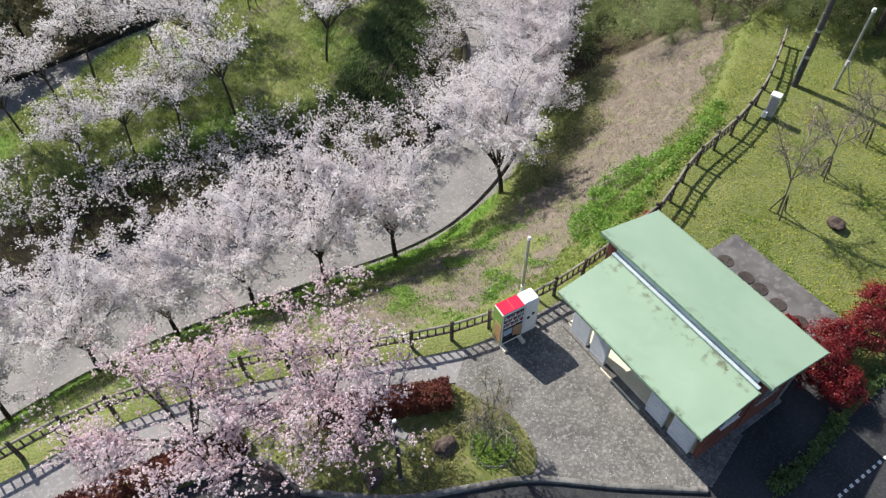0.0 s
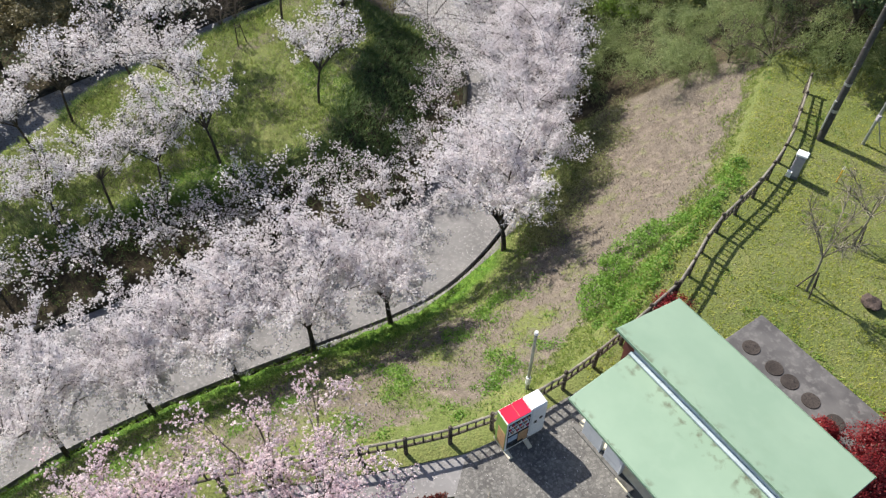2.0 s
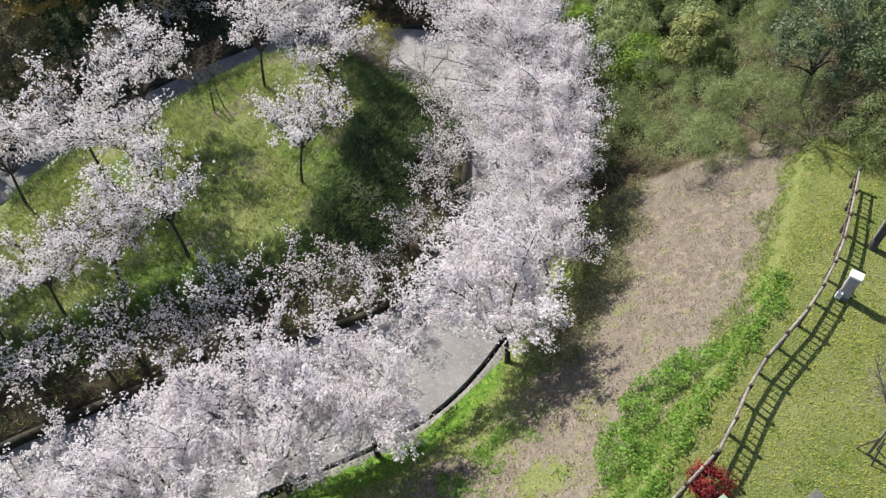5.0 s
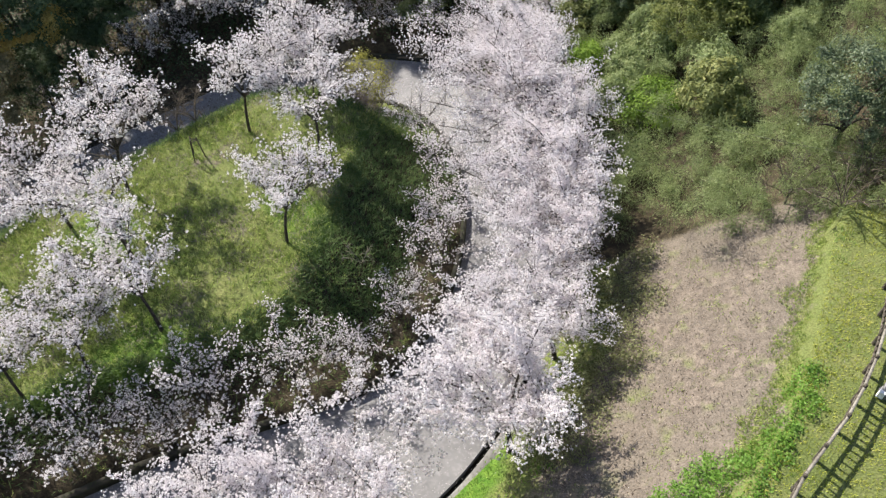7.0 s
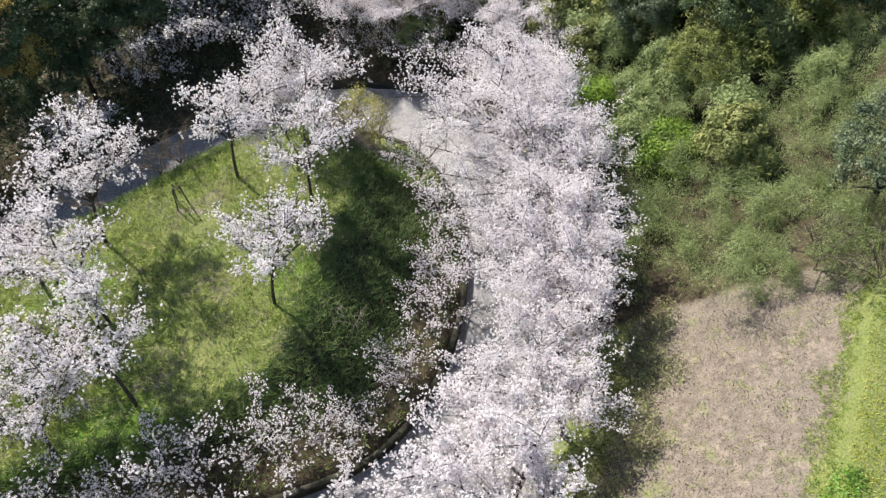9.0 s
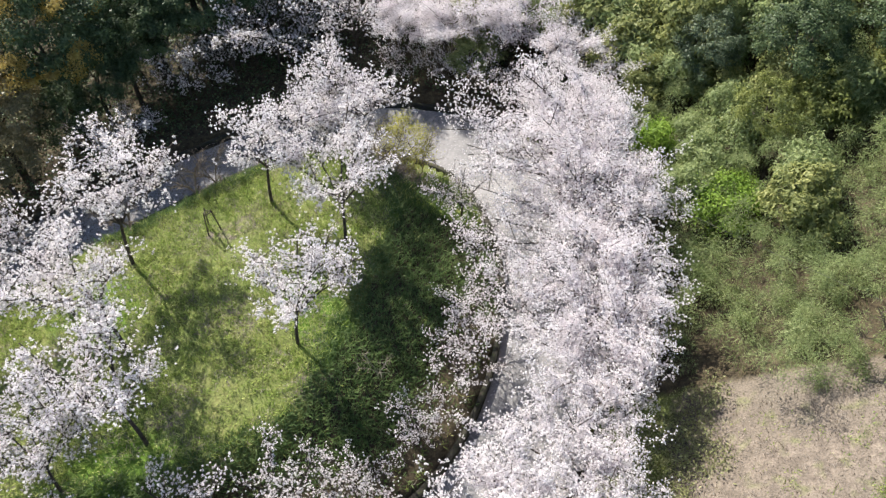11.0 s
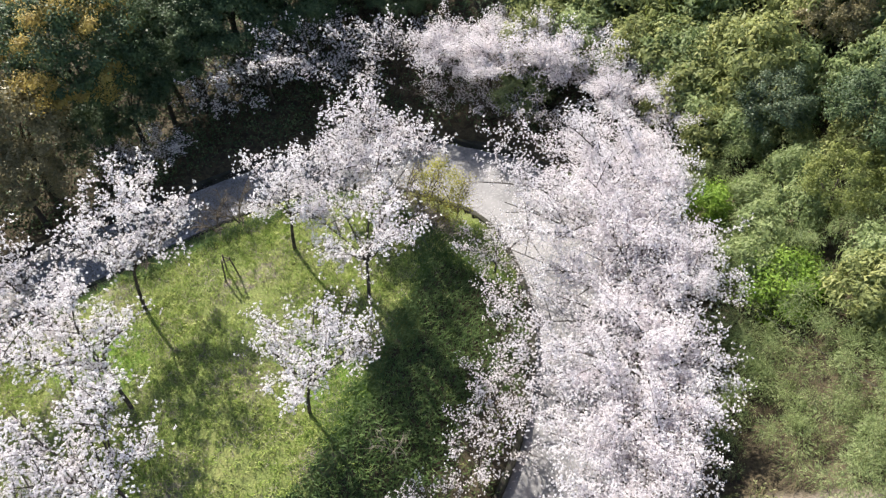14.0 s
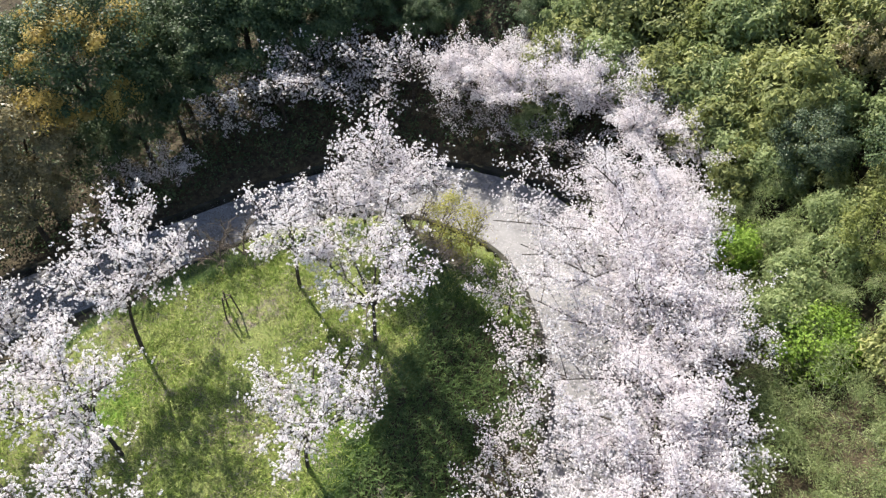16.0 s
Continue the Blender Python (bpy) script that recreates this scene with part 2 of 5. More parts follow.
def ground_material():
    m, nt, b = material("ground_cover", 0.95)
    co = nt.nodes.new("ShaderNodeTexCoord").outputs["Object"]
    n1, n2, n3 = noise_node(nt, 0.35, 5, co), noise_node(nt, 3.0, 6, co), noise_node(nt, 14.0, 6, co)
    f1, f2 = contrast(nt, n1.outputs[0], 0.35, 0.65), contrast(nt, n2.outputs[0], 0.38, 0.64)

    def weight(name, spread=0.5):
        a = nt.nodes.new("ShaderNodeAttribute")
        a.attribute_name = name
        ad = nt.nodes.new("ShaderNodeMath")
        ad.operation = "MULTIPLY_ADD"
        nt.links.new(n2.outputs[0], ad.inputs[0])
        ad.inputs[1].default_value = spread
        nt.links.new(a.outputs["Fac"], ad.inputs[2])
        return contrast(nt, ad.outputs[0], 0.5 + 0.5 * spread - 0.15, 0.5 + 0.5 * spread + 0.2)

    grass = blend(nt, f1, (0.12, 0.15, 0.042), (0.215, 0.22, 0.08))
    grass = blend(nt, f2, grass, (0.15, 0.18, 0.055))
    dry = blend(nt, f2, (0.135, 0.108, 0.09), (0.25, 0.202, 0.166))
    dry = blend(nt, f1, dry, (0.18, 0.15, 0.122))
    n4 = noise_node(nt, 1.4, 6, co)
    dry = blend(nt, contrast(nt, n4.outputs[0], 0.45, 0.9), dry, (0.17, 0.14, 0.112))
    dry = blend(nt, contrast(nt, n4.outputs[0], 0.46, 0.2), dry, (0.17, 0.18, 0.08))
    lush = blend(nt, f2, (0.06, 0.14, 0.015), (0.13, 0.22, 0.03))
    litter = blend(nt, f2, (0.045, 0.034, 0.022), (0.095, 0.075, 0.045))
    col = blend(nt, weight("lush"), grass, lush)
    col = blend(nt, weight("dry", 1.3), col, dry)
    col = blend(nt, weight("litter"), col, litter)
    dark = nt.nodes.new("ShaderNodeMix")
    dark.data_type, dark.blend_type = "RGBA", "MULTIPLY"
    dark.inputs[0].default_value = 0.6
    nt.links.new(col, dark.inputs[6])
    nt.links.new(contrast(nt, n3.outputs[0], 0.2, 0.6), dark.inputs[7])
    nt.links.new(dark.outputs[2], b.inputs["Base Color"])
    bp = nt.nodes.new("ShaderNodeBump")
    bp.inputs["Strength"].default_value, bp.inputs["Distance"].default_value = 0.8, 0.08
    nt.links.new(n3.outputs[0], bp.inputs["Height"])
    nt.links.new(bp.outputs[0], b.inputs["Normal"])
    return m


M_GROUND = ground_material()


# ---- mesh helpers ----
def smooth_line(points, step=0.5, closed=False):
    """Catmull-Rom curve through plan points, resampled at an even step."""
    p = np.array(points, float)
    ext = np.vstack([p[-1], p, p[0], p[1]]) if closed else np.vstack([2 * p[0] - p[1], p, 2 * p[-1] - p[-2]])
    out = []
    for i in range(1, len(ext) - 2):
        a, b_, c, d = ext[i - 1], ext[i], ext[i + 1], ext[i + 2]
        for t in np.linspace(0, 1, 14, endpoint=False):
            out.append(0.5 * ((2 * b_) + (c - a) * t + (2 * a - 5 * b_ + 4 * c - d) * t**2 + (3 * b_ - a - 3 * c + d) * t**3))
    out.append(out[0] if closed else p[-1])
    out = np.array(out)
    s = np.concatenate([[0], np.cumsum(np.linalg.norm(np.diff(out, axis=0), axis=1))])
    k = np.linspace(0, s[-1], max(2, int(s[-1] / step) + 1))
    return np.stack([np.interp(k, s, out[:, j]) for j in range(out.shape[1])], 1)


def distance(px, py, line):
    """Distance of plan points from a polyline."""
    best = np.full(px.shape, 1e9)
    for (ax, ay), (bx, by) in zip(line[:-1, :2], line[1:, :2]):
        dx, dy = bx - ax, by - ay
        t = np.clip(((px - ax) * dx + (py - ay) * dy) / (dx * dx + dy * dy + 1e-12), 0, 1)
        best = np.minimum(best, np.hypot(px - ax - t * dx, py - ay - t * dy))
    return best


def inside(px, py, poly):
    hit = np.zeros(px.shape, bool)
    for (ax, ay), (bx, by) in zip(poly[:, :2], np.roll(poly[:, :2], -1, 0)):
        cross = (ay > py) != (by > py)
        hit ^= cross & (px < (bx - ax) * (py - ay) / (by - ay + 1e-12) + ax)
    return hit


def step01(v, a, b_):
    t = np.clip((v - a) / (b_ - a), 0, 1)
    return t * t * (3 - 2 * t)


def wavy(x, y, f, seed=0.0):
    """Cheap smooth plan noise, about -1 to 1."""
    return (np.sin(x * f + 1.3 * np.sin(y * f * 0.7 + seed) + seed) + np.sin(y * f * 1.1 + 1.7 * np.sin(x * f * 0.6 - seed) + 2 * seed)) * 0.5


def mesh_of(name, verts, faces, mat, smooth=False):
    """Mesh from numpy arrays; faces all have the same number of corners."""
    me = bpy.data.meshes.new(name)
    verts, faces = np.asarray(verts, np.float32), np.asarray(faces, np.int32)
    n = faces.shape[1]
    me.vertices.add(len(verts))
    me.vertices.foreach_set("co", verts.ravel())
    me.loops.add(faces.size)
    me.loops.foreach_set("vertex_index", faces.ravel())
    me.polygons.add(len(faces))
    me.polygons.foreach_set("loop_start", np.arange(0, faces.size, n, dtype=np.int32))
    me.update(calc_edges=True)
    if smooth:
        me.polygons.foreach_set("use_smooth", np.ones(len(faces), bool))
    me.materials.append(mat)
    return me


def from_bm(name, bm, mat):
    me = bpy.data.meshes.new(name)
    bm.normal_update()
    bm.to_mesh(me)
    bm.free()
    me.materials.append(mat)
    return me


def part(name, data, mat, parent=None, label=""):
    """One mesh object, under a thing or a part."""
    if isinstance(data, bmesh.types.BMesh):
        data = from_bm(name, data, mat)
    ob = new(name, data)
    ob.parent = parent
    if label:
        ob["label"] = label
    return ob


def empty(name, m, label, category, group="", kind=""):
    ob = new(name)
    ob.empty_display_size = 0.2
    ob.matrix_world = m
    return tagged(ob, label, category, group, kind)


def box_bm(size, at=(0, 0, 0), bevel=0.01, m=None, bm=None):
    """Bevelled box, at = centre of its base."""
    bm = bm or bmesh.new()
    r = bmesh.ops.create_cube(bm, size=1, matrix=(m or Matrix()) @ Matrix.Translation((at[0], at[1], at[2] + size[2] / 2)) @ Matrix.Diagonal((*size, 1)))
    if bevel:
        edges = list({e for v in r["verts"] for e in v.link_edges})
        bmesh.ops.bevel(bm, geom=edges, offset=bevel, segments=1, affect="EDGES")
    return bm


def rod_bm(a, b_, r0, r1=None, sides=8, bm=None):
    bm = bm or bmesh.new()
    a, b_ = Vector(a), Vector(b_)
    d = b_ - a
    m = Matrix.Translation((a + b_) / 2) @ d.to_track_quat("Z", "Y").to_matrix().to_4x4()
    bmesh.ops.create_cone(bm, cap_ends=True, segments=sides, radius1=r0, radius2=r0 if r1 is None else r1, depth=d.length, matrix=m)
    return bm


def slab_bm(poly, z0, z1):
    """Flat slab with a plan outline."""
    bm = bmesh.new()
    top = [bm.verts.new((x, y, z1)) for x, y in poly]
    low = [bm.verts.new((x, y, z0)) for x, y in poly]
    bm.faces.new(top)
    bm.faces.new(low[::-1])
    for i in range(len(poly)):
        j = (i + 1) % len(poly)
        bm.faces.new((top[j], top[i], low[i], low[j]))
    bmesh.ops.recalc_face_normals(bm, faces=bm.faces)
    return bm


def sweep(line, profile, z, closed_profile=True):
    """Verts and quads of a profile (offset to the left of the line, height) swept along a plan line; z: height of each station or one height."""
    line = np.asarray(line)[:, :2]
    tan = np.gradient(line, axis=0)
    tan /= np.linalg.norm(tan, axis=1)[:, None]
    nor = np.stack([-tan[:, 1], tan[:, 0]], 1)
    zs = np.broadcast_to(np.asarray(z, float), (len(line),))
    k, n = len(profile), len(line)
    v = np.zeros((n, k, 3))
    for j, (o, h) in enumerate(profile):
        v[:, j, :2] = line + nor * o
        v[:, j, 2] = zs + h
    idx = np.arange(n * k).reshape(n, k)
    cols = [(j, (j + 1) % k) for j in range(k if closed_profile else k - 1)]
    f = np.concatenate([np.stack([idx[:-1, a], idx[1:, a], idx[1:, b_], idx[:-1, b_]], 1) for a, b_ in cols])
    return v.reshape(-1, 3), f


# ---- plan of the land ----
ROAD_Z = -6.3  # where the road passes the front of the mound
HILL = smooth_line([(-60, -8), (-40, 8), (-26, 17.5), (-19, 22.4), (-16.1, 24.2), (-13.1, 25.8), (-11.1, 26.8), (-7, 28.4), (-3.4, 29.9), (-1.7, 31.2), (-0.3, 33.2), (0.7, 35.7),
                    (1.3, 38.7), (1.4, 42.0), (1.05, 44.4), (0.6, 46.0), (0.0, 47.5), (-0.6, 48.9), (-1.5, 50.5), (-2.6, 51.8), (-3.9, 52.7), (-7, 54.0), (-11, 54.2), (-15, 52.6), (-19, 49.2), (-22.5, 45.6),
                    (-26, 42.2), (-32, 36), (-60, 12)], 0.5)
OUTER = smooth_line([(-60, -18), (-40, -3), (-25, 9.2), (-18.5, 13.8), (-15.6, 16.2), (-12.5, 18.2), (-9, 20.0), (-5.2, 21.8), (-1.9, 23.4), (0.5, 25.1), (2.6, 27.6), (4.2, 30.4), (5.4, 33.5),
                     (6.0, 37.5), (6.1, 42.5), (5.8, 47.5), (4.8, 52.0), (2.5, 55.6), (-1.5, 58.2), (-6.5, 59.4), (-12, 59.0), (-16, 57.0), (-20.4, 53.7), (-25, 49.8), (-31, 44.5), (-42, 34.5), (-60, 18)], 0.5)
# level top of the mound, with a break of slope all round it
TOP = smooth_line([(-5.6, 48.0), (-4.4, 44.8), (-4.5, 42.0), (-5.3, 39.0), (-6.0, 35.4), (-7.5, 32.5), (-10.8, 30.5), (-15.3, 29.0), (-18.4, 27.0), (-20.7, 25.2), (-26, 21.5), (-36, 14), (-40, 19), (-30, 26.6),
                   (-25, 30.4), (-22.3, 34.0), (-20.4, 37.6), (-18.7, 40.0), (-15.2, 43.5), (-13.0, 45.9), (-10.3, 48.0), (-7.6, 48.7)], 0.8, True)
TOP_Z = -4.05
FENCE_LOW = smooth_line([(-24, 2.6), (-18, 6.3), (-13.4, 9.5), (-11.6, 10.8), (-9, 12.0), (-6, 12.9), (-2, 13.55), (0.6, 14.15), (1.7, 14.6), (4.2, 16.1), (5.6, 17.2), (7.1, 18.5), (8.5, 19.75)], 0.25)
FENCE_UP = smooth_line([(8.6, 19.8), (9.3, 20.75), (10.8, 22.9), (13.3, 25.4), (15.2, 27.9), (16.6, 30.4), (17.5, 32.2)], 0.25)
BRINK = smooth_line([(-60, -22), (-24, 3.2), (-18, 6.9), (-13.4, 10.0), (-9, 12.5), (-6, 13.4), (-2, 14.05), (1.7, 15.1), (4.2, 16.7), (5.8, 18.4), (7.6, 20.6), (9.2, 22.7), (11.5, 25.4), (13.3, 28.2), (14.8, 31.2), (16.2, 34), (18.5, 38), (20.5, 45), (21, 55), (18, 70), (10, 95)], 0.5)
_hp, _op, _bp = HILL[::2], OUTER[::2], BRINK[::2]
HILL_POLY, OUTER_POLY, TOP_POLY = _hp, _op, TOP[:-1]
TERRACE_POLY = np.vstack([_bp, [(60, 120), (400, 120), (400, -200), (-400, -200), (-200, -60)]])


def along(x, y, line):
    """Length along a polyline of the point on it nearest to each plan point."""
    best, out, run = np.full(x.shape, 1e9), np.zeros(x.shape), 0.0
    for (ax, ay), (bx, by) in zip(line[:-1, :2], line[1:, :2]):
        dx, dy = bx - ax, by - ay
        ln = math.hypot(dx, dy)
        t = np.clip(((x - ax) * dx + (y - ay) * dy) / (ln * ln + 1e-12), 0, 1)
        d = np.hypot(x - ax - t * dx, y - ay - t * dy)
        out = np.where(d < best, run + t * ln, out)
        best, run = np.minimum(best, d), run + ln
    return out


# the road goes level along the front, then falls as it winds round behind the mound
_FALL = [(-60, -8, ROAD_Z), (1.3, 38.7, ROAD_Z), (1.05, 44.4, ROAD_Z - 0.1), (0.0, 47.5, ROAD_Z - 0.4), (-1.5, 50.5, ROAD_Z - 1.2), (-3.9, 52.7, ROAD_Z - 2.1), (-11, 54.2, ROAD_Z - 3.4), (-19, 49.2, ROAD_Z - 4.1), (-32, 36, ROAD_Z - 4.4), (-60, 12, ROAD_Z - 4.6)]
_FALL_S = along(np.array([p[0] for p in _FALL], float), np.array([p[1] for p in _FALL], float), HILL)


def road_height(x, y):
    return np.interp(along(np.asarray(x, float), np.asarray(y, float), _hp), _FALL_S, [p[2] for p in _FALL])


def land(x, y):
    """Height of the ground and weights of its covers."""
    x, y = np.asarray(x, float), np.asarray(y, float)
    dh, do, db = distance(x, y, _hp), distance(x, y, _op), distance(x, y, _bp)
    in_hill, in_outer, on_terrace = inside(x, y, HILL_POLY), inside(x, y, OUTER_POLY), inside(x, y, TERRACE_POLY)
    bumps = 0.1 * wavy(x, y, 1.1, 0.3) + 0.05 * wavy(x, y, 2.9, 1.7)
    rz, dp, on_top = road_height(x, y), distance(x, y, TOP), inside(x, y, TOP_POLY)
    fall = dp / (dp + dh + 1e-6)
    hill = np.where(on_top, TOP_Z + 0.12 * step01(dp, 0, 5), TOP_Z + (rz + 0.36 - TOP_Z) * (1 - (1 - fall) ** 1.6)) + bumps * np.minimum(1, dh)
    ratio = do / (do + db + 1e-6)
    slope = rz + 0.02 - rz * (0.25 * ratio + 0.75 * step01(ratio, -0.25, 1.25)) + bumps * np.minimum(1, do) * step01(db, 0, 1.5)
    slope = np.where(in_outer | on_terrace, rz, slope)
    back = rz + 0.02 + (0.1 + 0.42 * step01(x, -22, -4) + 0.06 * step01(x, -26, -14) * (1 - step01(x, 0, 8))) * np.minimum(do, 60) + 3 * bumps * np.minimum(1, do * 0.3)
    wb = step01(y - 0.25 * (x - 5), 53, 60) * (1 - on_terrace)
    wb = np.maximum(wb, step01(-x, 14, 22) * step01(y - 1.2 * (x + 40), 8, 14) * (~in_hill))
    out = slope * (1 - wb) + back * wb
    terr = 0.02 * wavy(x, y, 0.9, 0.5) + 0.22 * np.clip(x - 17, 0, 60) * step01(y, 22, 36) + 0.05 * np.clip(y - 33, 0, 60)
    z = np.where(in_hill, hill, np.where(in_outer | (do < 0.16), rz - 0.6, np.where(on_terrace, terr, out)))
    z = np.where(on_terrace & (y > 40), np.maximum(terr, out), z)
    return z, dict(dh=dh, do=do, db=db, hill=in_hill, road=in_outer & ~in_hill, terrace=on_terrace, ratio=ratio, back=wb, rz=rz, top=on_top, dp=dp)


def land_z(x, y):
    return float(land(np.array([x]), np.array([y]))[0][0])


def paved(x, y):
    """Where the terrace is paved: forecourt, path and car park."""
    near_path = inside(x, y, COURT) | inside(x, y, PATH) | inside(x, y, PARK)
    return near_path & ~inside(x, y, BED)


PATH = np.array([(-24, 2.0), (-18, 5.8), (-13.3, 9.0), (-11.4, 10.3), (-9, 11.5), (-6, 12.4), (-2, 13.05), (0.8, 13.7), (3, 14.8), (3, 11.5), (0.5, 12.35), (-3.6, 11.7), (-7.2, 10.4), (-10, 8.9), (-14, 6.4), (-24, 0)])
COURT = np.array([(0.4, 12.2), (0.8, 13.65), (1.8, 14.2), (4.3, 15.75), (5.6, 16.6), (9.6, 10.4), (8.2, 8.72), (2.7, 8.9), (2.95, 9.9), (2.2, 11.15)])
BED = np.array([(-5.0, 9.6), (-4.4, 10.9), (-3.5, 11.45), (0.3, 12.15), (0.8, 11.95), (2.2, 11.1), (2.9, 9.9), (2.65, 9.1), (0.8, 8.75), (-1.4, 8.4), (-4.2, 8.6)])
PARK = np.array([(-60, -40), (-14, 4.6), (-9.2, 8.2), (-6.2, 9.4), (-5, 9.2), (-4.2, 8.5), (-1.4, 8.3), (0.8, 8.6), (2.7, 8.85), (8.2, 8.6), (10.0, 8.5), (10.7, 9.0), (13.8, 11.5), (30, 23.2), (60, 40), (60, -40)])
SHADY = np.array([(7.9, 8.62), (8.1, 9.8), (9.4, 10.6), (11.1, 13.0), (12.6, 12.9), (13.4, 11.4), (10.6, 9.1), (10.0, 8.5)])


def build_ground():
    def axis(lo, hi, step, far):
        core = np.arange(lo, hi + step / 2, step)
        g = step * 1.25 ** np.arange(1, 30)
        out_ = np.cumsum(g)
        out_ = out_[out_ < far]
        return np.concatenate([lo - out_[::-1], core, hi + out_])

    xs, ys = axis(-34, 30, 0.47, 900), axis(4, 78, 0.47, 900)
    gx, gy = np.meshgrid(xs, ys)
    x, y = gx.ravel(), gy.ravel()
    z, w = land(x, y)
    n, k = len(xs), len(ys)
    idx = np.arange(n * k).reshape(k, n)
    f = np.stack([idx[:-1, :-1], idx[:-1, 1:], idx[1:, 1:], idx[1:, :-1]], -1).reshape(-1, 4)
    me = mesh_of("ground", np.stack([x, y, z], 1), f, M_GROUND, True)
    wob = 0.03 * wavy(x, y, 1.3, 2.0) + 0.025 * wavy(x, y, 3.7, 1.0)
    slope = (~w["hill"]) & (~w["road"]) & (~w["terrace"])
    front = slope * (1 - w["back"])
    r = w["ratio"] + wob
    patch = wavy(x, y, 1.7, 6.0)
    east = step01(x + 0.4 * (y - 22), 4, 9)
    dry = front * step01(r, 0.2, 0.34) * (1 - step01(r, 0.85 + 0.06 * east, 0.96 + 0.04 * east)) * (east + (1 - east) * np.clip(0.72 + 0.5 * patch, 0, 1)) * (1 - step01(y, 36, 38))
    dry = dry * (0.3 + 0.7 * step01(x, -14, -5))
    lush = front * (1 - step01(x, 1, 5)) * np.maximum(1 - step01(r, 0.08, 0.26), 0.1 * step01(r, 0.72, 0.85))
    lush = np.maximum(lush, 0.65 * w["hill"] * step01(wavy(x, y, 0.6, 4.0), 0.0, 0.8))
    dry = np.maximum(dry, 0.5 * w["hill"] * step01(wavy(x, y, 1.1, 7.0), 0.1, 0.9) * step01(w["dh"], 3, 5))
    dry = np.maximum(dry, 0.3 * w["terrace"] * step01(wavy(x, y, 0.9, 3.0) + 0.5 * wavy(x, y, 2.3, 1.0), 0.0, 0.9))
    litter = np.maximum(w["back"] * slope, front * step01(y - 0.05 * x, 35.2, 36.6))
    # mound flank: brown earth, with part of the slope's shade put into its colour
    litter = np.maximum(litter, w["hill"] * ~w["top"] * step01(w["dp"] + 0.4 * wavy(x, y, 1.5, 2.0), 0.3, 1.0) * (y < 46))
    litter = np.maximum(litter, w["terrace"] * step01(y + 0.5 * (x - 18), 33.5, 36.5))
    for name, val in (("dry", dry), ("lush", lush), ("litter", litter)):
        a = me.attributes.new(name, "FLOAT", "POINT")
        a.data.foreach_set("value", val.astype(np.float32))
    return tagged(new("ground", me), "grassy park ground with dry and lush patches", "ground", kind="structure")


build_ground()

# ---- roads, kerbs, paving ----
def offset(line, d):
    line = np.asarray(line)[:, :2]
    tan = np.gradient(line, axis=0)
    tan /= np.linalg.norm(tan, axis=1)[:, None]
    return line + np.stack([-tan[:, 1], tan[:, 0]], 1) * d


